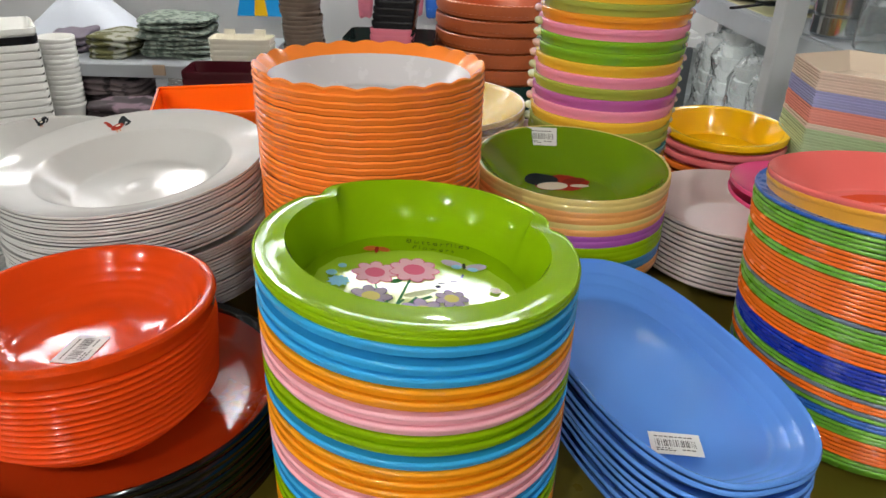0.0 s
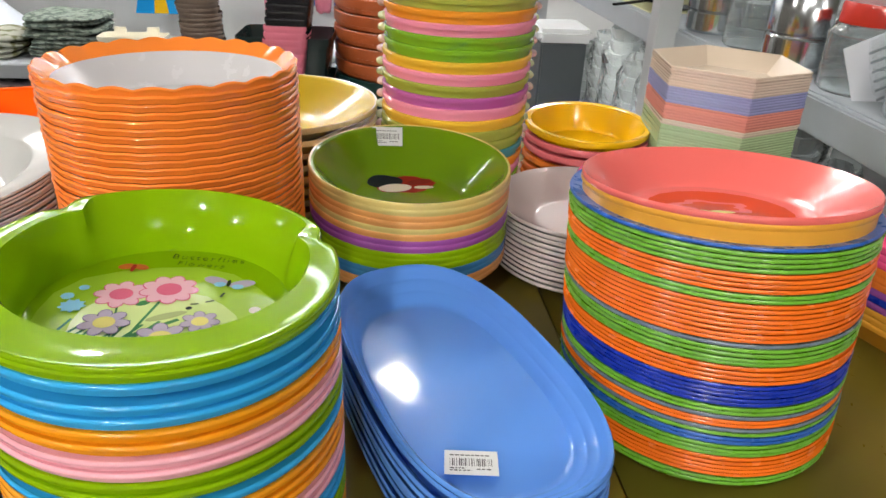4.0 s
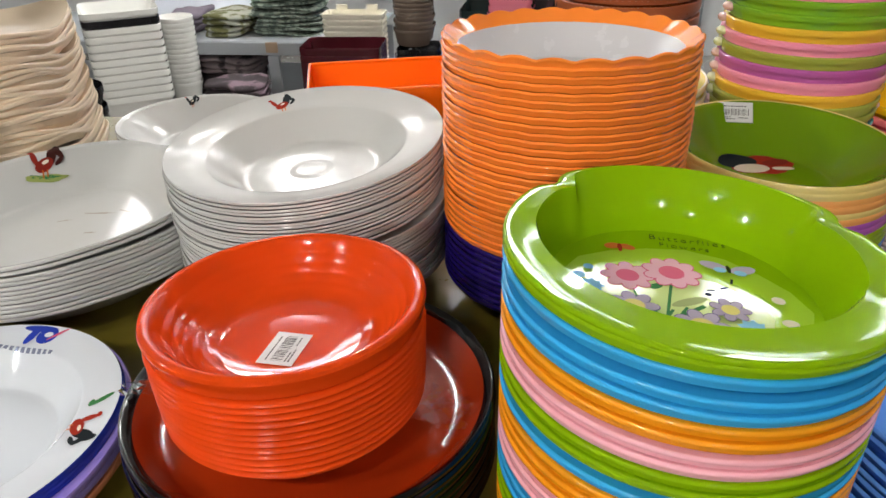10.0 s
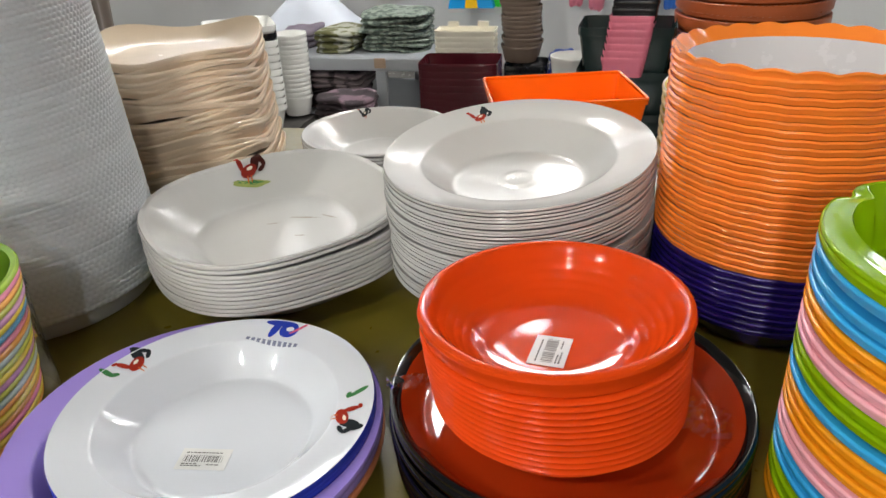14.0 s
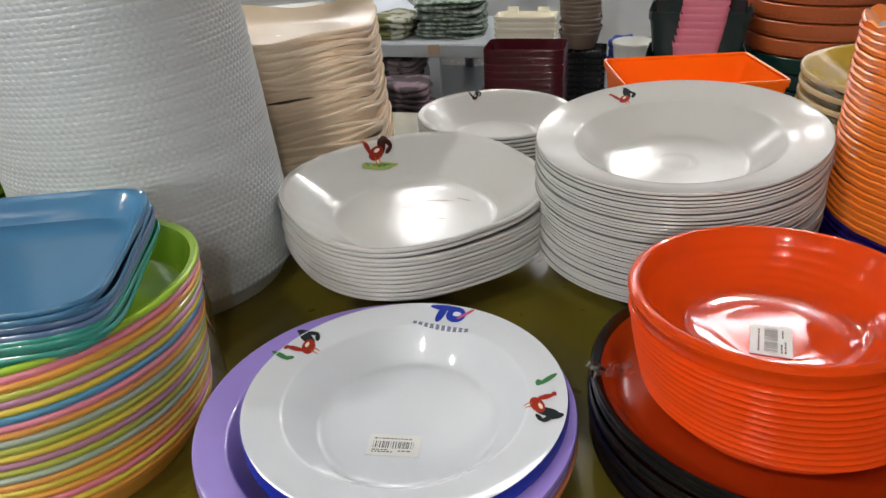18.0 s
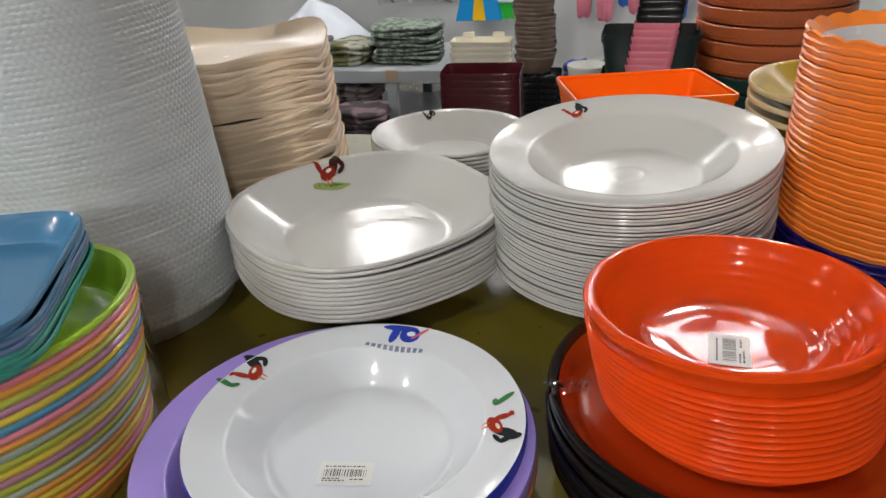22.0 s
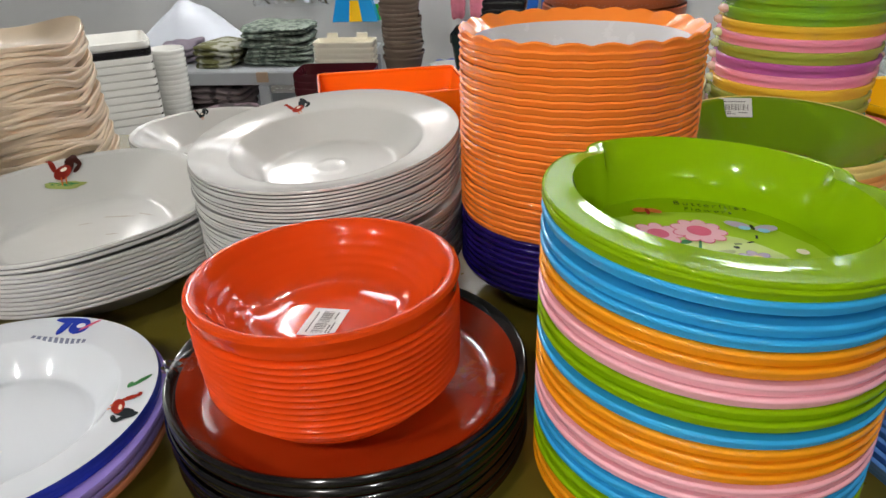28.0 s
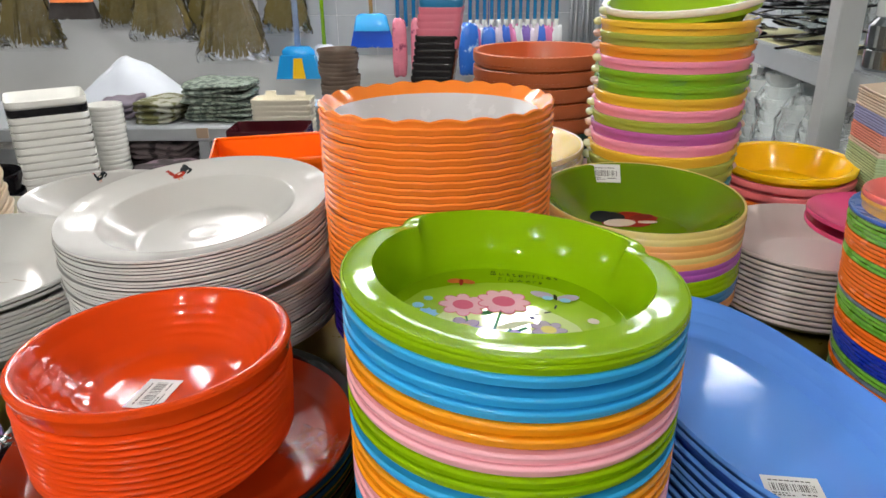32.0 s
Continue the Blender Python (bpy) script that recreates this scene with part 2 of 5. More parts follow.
def blob(points, h, at, rot=0.0, scale=1.0, up=0.0005):
    """A printed patch: an outline of local points laid on a surface of height h(r)."""
    c, s = math.cos(rot), math.sin(rot)
    P = [(at[0] + scale * (c * x - s * y), at[1] + scale * (s * x + c * y)) for x, y in points]
    mx, my = sum(p[0] for p in P) / len(P), sum(p[1] for p in P) / len(P)
    rings = [(mx, my)]
    V = [(mx, my, h(math.hypot(mx, my)) + up)]
    n = len(P)
    F = []
    K = 3
    for k in range(1, K + 1):
        for x, y in P:
            xx, yy = mx + (x - mx) * k / K, my + (y - my) * k / K
            V.append((xx, yy, h(math.hypot(xx, yy)) + up))
    for i in range(n):
        j = (i + 1) % n
        F.append((0, 1 + i, 1 + j))
        for k in range(K - 1):
            a, b = 1 + k * n, 1 + (k + 1) * n
            F.append((a + i, b + i, b + j, a + j))
    return V, F


def oval(rx, ry, x=0.0, y=0.0, turn=0.0, n=18, wob=0.0, lobes=5):
    out = []
    for i in range(n):
        a = 2 * math.pi * i / n
        k = 1 + wob * math.cos(lobes * a)
        px, py = rx * k * math.cos(a), ry * k * math.sin(a)
        out.append((x + px * math.cos(turn) - py * math.sin(turn), y + px * math.sin(turn) + py * math.cos(turn)))
    return out


def printed(parent, name, h, at, rot, scale, patches, label="", first=0):
    """Printed motif of several flat colour patches: (material, outline)."""
    V, F, ids, mats = [], [], [], []
    for i, (m, pts) in enumerate(patches):
        if m not in mats:
            mats.append(m)
        v, f = blob(pts, h, at, rot, scale, 0.0004 + 0.000012 * (i + first))
        k = len(V)
        V += v
        F += [tuple(a + k for a in q) for q in f]
        ids += [mats.index(m)] * len(f)
    return part(name, mesh_of(name, V, F, *mats, ids=ids), parent, label)

# ---- the room ----
FLOOR_T = mat("floor_tile", "#787570", 0.25, mix_scale=3, vary=0.12)
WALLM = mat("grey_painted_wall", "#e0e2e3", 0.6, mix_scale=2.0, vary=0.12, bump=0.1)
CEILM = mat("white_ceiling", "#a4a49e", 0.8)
DIMWALL = mat("dim_unseen_wall", "#6e6a64", 0.6, mix_scale=2.0, vary=0.12, bump=0.1)
STEEL = mat("grey_powder_steel", "#a6abb0", 0.35, metal=0.2, vary=0.08)
X0, X1, Y0, Y1, H = -5.0, 4.0, -6.0, 4.75, 2.9


def slab(name, lo, hi, m, label, category):
    c = [(a + b) / 2 for a, b in zip(lo, hi)]
    ob = new(name, box_mesh(name, *(b - a for a, b in zip(lo, hi)), m, 0))
    ob.location = c
    return tagged(ob, label, category, kind="structure")


slab("floor", (X0, Y0, -0.1), (X1, Y1, 0), FLOOR_T, "grey glossy tiled shop floor", "floor")
slab("ceiling", (X0, Y0, H), (X1, Y1, H + 0.1), CEILM, "plain white shop ceiling", "ceiling")
slab("wall_north", (X0, Y1, 0), (X1, Y1 + 0.15, H), WALLM, "grey painted shop wall", "wall")
# unseen south, west and east walls added round the shop, dimmer than the north
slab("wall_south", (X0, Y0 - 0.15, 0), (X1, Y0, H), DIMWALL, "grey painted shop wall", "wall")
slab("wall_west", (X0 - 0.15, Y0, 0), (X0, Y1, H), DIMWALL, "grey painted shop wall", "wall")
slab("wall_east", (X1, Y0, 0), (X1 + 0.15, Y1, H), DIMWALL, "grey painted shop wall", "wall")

TUBE = mat("lit_tube", (0.97, 0.98, 1.0, 1), 0.4, emit=TUBE_STRENGTH, bump=0, vary=0, each=0)
FIXT = mat("white_lamp_steel", "#e4e4e2", 0.4)


def tube_lamp(x, y, turn):
    lamp = new("ceiling_tube_lamp")
    lamp.location, lamp.rotation_euler = (x, y, H - 0.03), (0, 0, radians(turn))
    tagged(lamp, "white fluorescent batten lamp on the ceiling, lit", "ceiling lamp", "ceiling tube lamps")
    part("housing", box_mesh("housing", 1.25, 0.14, 0.05, FIXT, 0.008), lamp)
    for dy in (-0.045, 0.045):
        bm = bmesh.new()
        bmesh.ops.create_cone(bm, cap_ends=True, segments=12, radius1=0.016, radius2=0.016, depth=1.18, matrix=Matrix.Translation((0, dy, -0.045)) @ Matrix.Rotation(radians(90), 4, "Y"))
        me = bpy.data.meshes.new("tube")
        bm.to_mesh(me)
        bm.free()
        me.materials.append(TUBE)
        part("tube", me, lamp, "glowing white fluorescent tube")


def bulb_lamp(x, y, power):
    glow = mat("lit_bulb_" + str(power), (1.0, 0.97, 0.92, 1), 0.4, emit=BULB_STRENGTH * power, bump=0, vary=0, each=0)
    lamp = new("ceiling_bulb")
    lamp.location = (x, y, H)
    tagged(lamp, "white ceiling bulb out of view, lighting the piles", "ceiling lamp", "ceiling bulbs")
    part("holder", lathe("holder", [(0, 0), (0.03, -0.002), (0.03, -0.05), (0.024, -0.07), (0, -0.07)], 20, [FIXT]), lamp)
    part("bulb", lathe("bulb", [(0, -0.072), (0.02, -0.072), (0.024, -0.085), (0.042, -0.12), (0.045, -0.14), (0.036, -0.168), (0.018, -0.182), (0, -0.185)], 24, [glow]), lamp, "glowing white bulb")


# the bulbs at y -4.6 and -3.0 are added, unseen, to brighten pile fronts
for lx, ly, power in ((-0.7, -1.25, 0.8), (-2.2, -1.35, 1.4), (-0.8, -4.6, 3.8), (1.1, -3.0, 1.2), (-3.3, 0.7, 0.5), (-0.9, 2.8, 0.5), (0.25, 2.95, 0.9)):
    bulb_lamp(lx, ly, power)
for lx in (-2.7, -1.2, 0.3, 1.8):
    tube_lamp(lx, 3.72, 0)
PANEL = mat("lit_panel", (1.0, 0.98, 0.96, 1), 0.4, emit=PANEL_STRENGTH, bump=0, vary=0, each=0)


def panel_lamp(x, y):
    lamp = new("ceiling_panel_lamp")
    lamp.location = (x, y, H - 0.02)
    tagged(lamp, "square white panel lamp on the ceiling, lit", "ceiling lamp", "ceiling panel lamps")
    part("frame", box_mesh("frame", 0.4, 0.36, 0.036, FIXT, 0.006), lamp)
    part("diffuser", box_mesh("diffuser", 0.34, 0.3, 0.006, PANEL, 0.001, (0, 0, -0.022)), lamp, "glowing white diffuser")


for lx in (-3.0, -1.8, -0.6, 0.5, 1.7):
    panel_lamp(lx, 4.2)

# ---- the display tables ----
TABLE_M = mat("olive_laminate", "#6c6120", 0.3, mix_scale=2.5, vary=0.07, grain=60, bump=0.02, warp=0.03)


LOW_Z = 0.756


def display_table(x0, x1, y0, y1, top_z, label):
    t = new("display_table")
    t.location = ((x0 + x1) / 2, (y0 + y1) / 2, 0)
    w, d = x1 - x0, y1 - y0
    tagged(t, label, "table", "display tables")
    part("tabletop", box_mesh("tabletop", w, d, 0.03, TABLE_M, 0.003, (0, 0, top_z - 0.015)), t)
    part("edge_strip", box_mesh("edge_strip", w, 0.012, 0.036, STEEL, 0.002, (0, -d / 2 - 0.0065, top_z - 0.0165)), t, "grey metal edge strip")
    for sx in (-1, 1):
        for sy in (-1, 1):
            part("leg", box_mesh("leg", 0.05, 0.05, top_z - 0.031, STEEL, 0.004, (sx * (w / 2 - 0.05), sy * (d / 2 - 0.05), (top_z - 0.031) / 2)), t)


display_table(-1.75, 0.285, 0.2, 1.14, TABLE_Z, "wide display table with a glossy olive laminate top")
display_table(0.29, 0.74, 0.375, 1.14, LOW_Z, "narrow display table with a glossy olive top and grey edge")

# ---- pile of notched flower trays ----
FR, FIN = 0.094, 0.078


def lobe(t):
    a = math.degrees(t) % 360
    d = abs((a - 81 + 180) % 360 - 180)
    return d


def tray_outline(t, r):
    d = lobe(t)
    s = min(1, max(0, (57 - d) / 9))
    s = s * s * (3 - 2 * s)
    k = 1.0
    if r > 0.0712:
        if r < FIN + 0.0005:
            k = 1 + s * 0.105 * (r - 0.0712) / (FIN - 0.0712)
        else:
            k = 1 + s * (0.105 * (FR - r) / (FR - FIN))
    notch = math.exp(-((d - 58) / 4) ** 2) * 0.055 * max(0, min(1, (r - 0.06) / 0.03))
    return k * (1 - notch)


def tray_lift(t, r):
    s = min(1, max(0, (57 - lobe(t)) / 9))
    return 0.0018 * s * max(0, min(1, (r - 0.07) / 0.01))


TRAY_PROF, TRAY_N = dish(FR, 0.032, 0.0702, flange=0.015, drop=-0.001, th=0.0026, lip=0.0024, power=0.6, bead=0.001, steps=8, skirt=0.0064, skin=0.0017)


def tray(c):
    return lathe("flower_tray", TRAY_PROF, 144, [c], tray_outline, tray_lift, smooth=24, shift=lambda r: 0.006 if r <= FIN + 0.0005 else max(0, 0.006 * (0.0925 - r) / (0.0925 - FIN)))


seq = [GREEN, GREEN, SKY, SKY, SKY, AMBER, AMBER, PINK, PINK, GREEN, GREEN, SKY, AMBER, AMBER, AMBER, PINK, PINK, SKY, SKY, GREEN, GREEN, AMBER, AMBER]
NAMES = {GREEN: "lime green", SKY: "sky blue", AMBER: "amber yellow", PINK: "pale pink"}
flower_trays = stack("flower_tray", tray, seq, (-0.009, 0.372, 0.981), TABLE_Z, 0.038, lambda c: NAMES[c] + " notched round plastic tray in a tall pile", "tray", "pile of notched trays", (-0.6, 0.8), spin=0)
# uneven gaps between the upper trays; the top one sits a little askew
RIMS = (0.9805, 0.977, 0.9705, 0.9595, 0.952, 0.9447, 0.9372, 0.9285, 0.9215, 0.9145, 0.9075, 0.8975, 0.8905, 0.883, 0.8757)
for i, ob in enumerate(flower_trays):
    rim = RIMS[i] if i < len(RIMS) else 0.8757 - 0.0082 * (i - len(RIMS) + 1)
    ob.matrix_basis = tilted(-0.009, 0.372, rim - 0.0015 * (rim - 0.8) / 0.18, -0.3 if i == 0 else -0.6, 3.7 * (rim - 0.8) / 0.18)

TRAY_RIMS = {c: ring("rim", rolled(FR, 0.0018, 0.0024), 144, c, tray_outline, tray_lift) for c in (GREEN, SKY, AMBER, PINK)}
for c, ob in zip(seq, flower_trays):
    part("rim", TRAY_RIMS[c], ob)

# ---- orange scalloped bowls on purple ones ----
LOBES = 12


def arch(t):
    """Round arches between sharp dips, one for each lobe of the rim."""
    return abs(math.cos(LOBES * (t - radians(7)))) - 0.64


def scallop(t, r):
    w = max(0.15, min(1, (r - 0.1) / 0.003)) if r > 0.095 else 0
    return 1 + w * 0.0036 * arch(t)


def scallop_lift(t, r):
    return 0.0007 * max(0, min(1, (r - 0.096) / 0.006)) * arch(t)


def petal_lift(t, r):
    w = max(0, min(1, (r - 0.09) / 0.012))
    return w * 0.0026 * arch(t)


def scalloped(c, lift=scallop_lift, top=False):
    R = 0.104
    prof, n = dish(R, 0.036, 0.066, flange=0.0118, drop=0.01, th=0.003, lip=0.0048, power=1.2, bead=0.0014, skirt=0.0063, skin=0.0017)
    # a rounded lip over a smooth band that draws in a little
    low = -0.007 if top else -0.0055
    band = [(R - 0.0016, 0.0003), (R - 0.0005, -0.0003), (R, -0.0012), (R - 0.0006, -0.0022), (R - 0.0013, -0.0034), (R - 0.0018, low + 0.0003), (R - 0.0035, low)]
    prof[n:n + 7] = band
    ids = [1] * (n - 4) + [0] * (len(prof) - n + 3)
    return lathe("scalloped_bowl", prof, 240, [c, ORANGEIN], scallop, lift, ids=ids)


scallops = stack("scalloped_bowl", scalloped, [ORANGE] * 27 + [PURPLE] * 9, (-0.062, 0.649, 1.022), TABLE_Z, 0.04, lambda c: ("orange" if c == ORANGE else "dark purple") + " scalloped melamine bowl with a pale inside", "bowl", "pile of scalloped bowls", (-1.1, 0.1), spin=0, jit=0.0004)
scallops[0].data = scalloped(ORANGE, petal_lift, True)

# ---- white plates ----
SOUP_PROF, SOUP_N = dish(0.128, 0.034, 0.064, flange=0.034, drop=0.0085, th=0.0016, lip=0.0017, power=1.0, foot=0.002, bead=0.001)


def soup(c):
    return lathe("soup_plate", SOUP_PROF, 112, [c])


soups = stack("soup_plate", soup, [WHITE] * 36, (-0.296, 0.661, 0.923), TABLE_Z, 0.0378, "white glossy melamine soup plate in a pile", "plate", "pile of soup plates", (4.2, -2.8), jit=0.0012, spin=lambda i, r: 0 if i == 0 else r.uniform(0, 360))
for i, ob in enumerate(soups):
    if i < 16:
        ob.matrix_basis = tilted(ob.location.x, ob.location.y, 0.923 - 0.00315 * i, 4.2 - 0.04 * i, -2.8 + 0.03 * i, 0 if i == 0 else 37 * i)
    else:
        k = (35 - i) / 19
        ob.matrix_basis = tilted(ob.location.x + 0.002, ob.location.y, 0.8098 + 0.0602 * k, 2.6 * k, -1.1 * k, 37 * i)
SQ_PROF, SQ_N = dish(0.13, 0.036, 0.08, flange=0.004, drop=0.0008, th=0.0026, lip=0.003, power=1.0, foot=0.002)


def square(c):
    return lathe("square_plate", SQ_PROF, 112, [c], superellipse(2.5, turn=radians(45)))


squares = stack("square_plate", square, [WHITE] * 12, (-0.549, 0.642, 0.863), TABLE_Z, 0.0386, "white rounded-square melamine plate in a pile", "plate", "pile of rounded-square plates", (2.0, -0.5), spin=lambda i, r: 0 if i == 0 else r.uniform(-3, 3), jit=0.0015)
# the two upper plates sit loosely on the tight lower ones
for i, (dz, tx, ty) in enumerate(((0.0, 2.0, -0.5), (-0.0052, 1.7, -0.3))):
    squares[i].matrix_basis = tilted(-0.549 - 0.001 * i, 0.642, 0.863 + dz, tx, ty, 0 if i == 0 else 1.4)
for i in range(2, 12):
    squares[i].matrix_basis = tilted(-0.549 + 0.0006 * (i % 3), 0.641, 0.8508 - (0.8508 - TABLE_Z - 0.0386) * (i - 2) / 9, 0.6 * (11 - i) / 9, 0.2, 0.8 * (-1) ** i)
SM_PROF, SM_N = dish(0.103, 0.032, 0.056, flange=0.004, drop=0.001, th=0.0025, lip=0.003, power=0.95, foot=0.002)


def small_soup(c):
    return lathe("small_plate", SM_PROF, 96, [c])


smalls = stack("small_plate", small_soup, [WHITE] * 10, (-0.515, 0.903, 0.855), TABLE_Z, 0.0365, "small white deep melamine plate in a pile", "plate", "pile of small deep plates", spin=lambda i, r: 0)

# ---- blue-rimmed plates on lavender plates ----
SALMON = plastic("#e8926a", 0.3)


def lav(c):
    prof, _ = dish(0.131, 0.028, 0.075, flange=0.02, drop=0.004, th=0.003, lip=0.0045)
    return lathe("lavender_plate", prof, 112, [c])


stack("large_plate", lav, [LAV, LAV, SALMON], (-0.483, 0.362, 0.816), TABLE_Z, 0.031, lambda c: ("lavender" if c == LAV else "salmon") + " plastic dinner plate under enamel plates", "plate", "pile of plates under the enamel plates")
EN_PROF, EN_N = dish(0.113, 0.026, 0.064, flange=0.026, drop=0.003, th=0.0025, lip=0.0035, power=0.95)


def enamel(c):
    ids = [0] * EN_N + [1] * (len(EN_PROF) - EN_N - 1)
    return lathe("enamel_plate", EN_PROF, 112, [c, NAVY], ids=ids)


enamels = stack("enamel_plate", enamel, [ENAMEL] * 4, (-0.472, 0.371, 0.824), 0.7862, 0.0285, "white enamel soup plate with a navy blue underside", "plate", "pile of enamel plates", spin=0)

# ---- red bowls on black plates ----
def ribbed(R, depth, floor_r, ribs, th, skirt):
    """A bowl with a rounded lip, faint stepped rings high on its inside, a smooth skirt and rings down its outside."""
    top = [(0, -depth), (floor_r * 0.6, -depth), (floor_r * 0.97, -depth + 0.0002), (floor_r * 1.03, -depth + 0.0008)]
    a0, a1 = floor_r * 1.08, R - 0.0098
    for i in range(ribs):
        for u in ((i + 0.1) / ribs, (i + 0.5) / ribs, (i + 0.9) / ribs):
            step = 0.0006 if u * ribs % 1 > 0.7 and i > 0 else 0.0
            top.append((a0 + (a1 - a0) * u - step, -depth + 0.0014 + (depth - 0.0064) * u ** 1.5))
    top += [(R - 0.0088, -0.0034), (R - 0.0076, -0.0016), (R - 0.006, -0.0004), (R - 0.0042, 0.0001)]
    n = len(top)
    if skirt > 0.01:
        edge = [(R - 0.0022, -0.0004), (R - 0.0008, -0.0014), (R, -0.0034), (R - 0.0003, -0.005), (R - 0.001, -0.0068), (R - 0.0017, -0.009), (R - 0.0021, -0.0115), (R - 0.0024, -skirt * 0.95), (R - 0.003, -skirt), (R - 0.005, -skirt - 0.0001)]
    else:
        edge = [(R - 0.0024, -0.0002), (R - 0.0011, -0.0007), (R - 0.0003, -0.0014), (R, -0.0021), (R - 0.0004, -skirt), (R - 0.0012, -skirt - 0.0004), (R - 0.003, -skirt - 0.0005)]
    under, z = [], -skirt - 0.0006
    foot_r, low = floor_r * 1.16, -depth - th
    rings = max(2, int((z - low) / 0.0042))
    for i in range(rings):
        for v, out in ((0.1, 0.0), (0.3, 0.0013), (0.6, 0.0016), (0.85, 0.0006)):
            u = (i + v) / rings
            under.append((R - 0.0046 - (R - 0.0046 - foot_r) * u ** 1.35 + out, z + (low - z) * u))
    return top + edge + under + [(foot_r - 0.002, low), (foot_r - 0.004, low - 0.0015), (foot_r - 0.008, low), (0, low)], n


RED_PROF = ribbed(0.0876, 0.025, 0.052, 6, 0.0024, 0.0027)[0]
RED_TOP, RED_TOP_N = ribbed(0.0888, 0.034, 0.046, 6, 0.0024, 0.0145)


def red_bowl(c):
    return lathe("red_bowl", RED_PROF, 96, [c], smooth=35)


def black_plate(c):
    prof, n = dish(0.121, 0.021, 0.1, flange=0, th=0.003, lip=0.005, power=1.0, bead=0.003, steps=4)
    ids = [1] * (n - 2) + [0] * (len(prof) - n + 1)
    return lathe("black_plate", prof, 112, [c, DULLRED], ids=ids)


stack("black_plate", black_plate, [BLACK] * 8, (-0.228, 0.413, 0.8445), TABLE_Z, 0.024, "black dinner plate with a red inside under red bowls", "plate", "pile of black plates", (-1.4, 0.0), jit=0.0015)
reds = stack("red_bowl", red_bowl, [RED] * 13, (-0.240, 0.416, 0.8978), 0.8245, 0.0289, "glossy orange-red melamine bowl in a pile", "bowl", "pile of red bowls", (-1.5, -1.7), base_xy=(-0.234, 0.403), jit=0.00025)
top_mesh = lathe("red_bowl_top", RED_TOP, 128, [RED], smooth=30)
reds[0].data = top_mesh
reds[0].matrix_basis = tilted(-0.24, 0.417, 0.909, -1.5, -1.7)

# the lowest bowls are a little narrower
for i, ob in enumerate(reds[1:]):
    k = 1.0 - 0.055 * (i / 11) ** 1.3
    ob.matrix_basis = ob.matrix_basis @ Matrix.Diagonal((k, k, 1, 1))

# ---- deep green bowls ----
OLIVE, CREAMY, PALEO, VIOLET, TEAL = plastic("#668808", 0.16), plastic("#dcc878", 0.3), plastic("#e6a45c", 0.3), plastic("#a054a8", 0.3), plastic("#3d7fb0", 0.3)
DEEP_PROF, DEEP_N = dish(0.103, 0.042, 0.055, flange=0.004, drop=0.001, th=0.003, lip=0.006, power=1.2)


def green_bowl(c):
    ids = None
    if c == OLIVE:
        ids = [0] * (DEEP_N - 1) + [1] * 5 + [0] * (len(DEEP_PROF) - DEEP_N - 5)
        return lathe("deep_bowl", DEEP_PROF, 112, [c, CREAMY], ids=ids)
    return lathe("deep_bowl", DEEP_PROF, 96, [c])


deep = stack("deep_bowl", green_bowl, [OLIVE, CREAMY, PALEO, PALEO, CREAMY, PALEO, VIOLET, VIOLET, GREEN, GREEN, GREEN, TEAL, TEAL, PALEO, PALEO], (0.144, 0.72, 0.909), TABLE_Z, 0.045, lambda c: {OLIVE: "green", GREEN: "lime green", CREAMY: "cream", PALEO: "pale orange", VIOLET: "violet", TEAL: "blue"}[c] + " deep plastic bowl in a pile", "bowl", "pile of deep bowls", (2.8, 1.2), spin=lambda i, r: 0 if i == 0 else r.uniform(0, 360))

# ---- blue oval trays ----
OV_IN = [(0, -0.025), (0.05, -0.025), (0.076, -0.025), (0.0785, -0.0248), (0.081, -0.0225), (0.0845, -0.0175), (0.086, -0.0168), (0.0875, -0.0155), (0.0905, -0.0105), (0.092, -0.0099), (0.0935, -0.0086), (0.0965, -0.0022), (0.0978, -0.0006)]
OV_PROF = OV_IN + [(0.0992, 0.0004), (0.1, -0.0009), (0.1, -0.0028), (0.0985, -0.0034)] + [(r - 0.0012, z - 0.003) for r, z in reversed(OV_IN[3:-1])] + [(0.07, -0.028), (0, -0.028)]


def oval_tray(c):
    return lathe("oval_tray", OV_PROF, 128, [c], superellipse(2.7, 1.44, 0.72, radians(-72.2)))


ovals = stack("oval_tray", oval_tray, [BLUE] * 9, (0.164, 0.449, 0.858), TABLE_Z, 0.0255, "blue plastic oval serving tray in a pile", "tray", "pile of blue oval trays", spin=0, jit=0.0018)

# ---- tall pile of striped plates ----
CORAL, YEL, OR2, GR2, BL2, NV2 = plastic("#f4746c", 0.3), plastic("#e8a63a", 0.3), plastic("#fc761a", 0.5), plastic("#6fb032", 0.55), plastic("#2b62b8", 0.55), plastic("#1433b0", 0.55)
GREY2 = plastic("#6c7a86", 0.55)


def side_plate(c):
    prof, _ = dish(0.1108, 0.02, 0.09, flange=0.012, drop=0.002, th=0.0014, lip=0.0022, bead=0.0011)
    return lathe("side_plate", prof, 96, [c])


seq = [BL2] + [GR2] * 4 + [OR2] * 4 + [GR2] * 2 + [OR2] * 8 + [GREY2] + [GR2] * 4 + [OR2] * 4 + [NV2] * 5 + [GR2] * 2 + [GREY2] + [OR2] * 2 + [GREY2, GR2, BL2, BL2] + [GR2] * 3 + [OR2] * 5 + [GR2] * 2
PN = {BL2: "blue", GR2: "green", OR2: "orange", NV2: "navy blue", GREY2: "grey"}
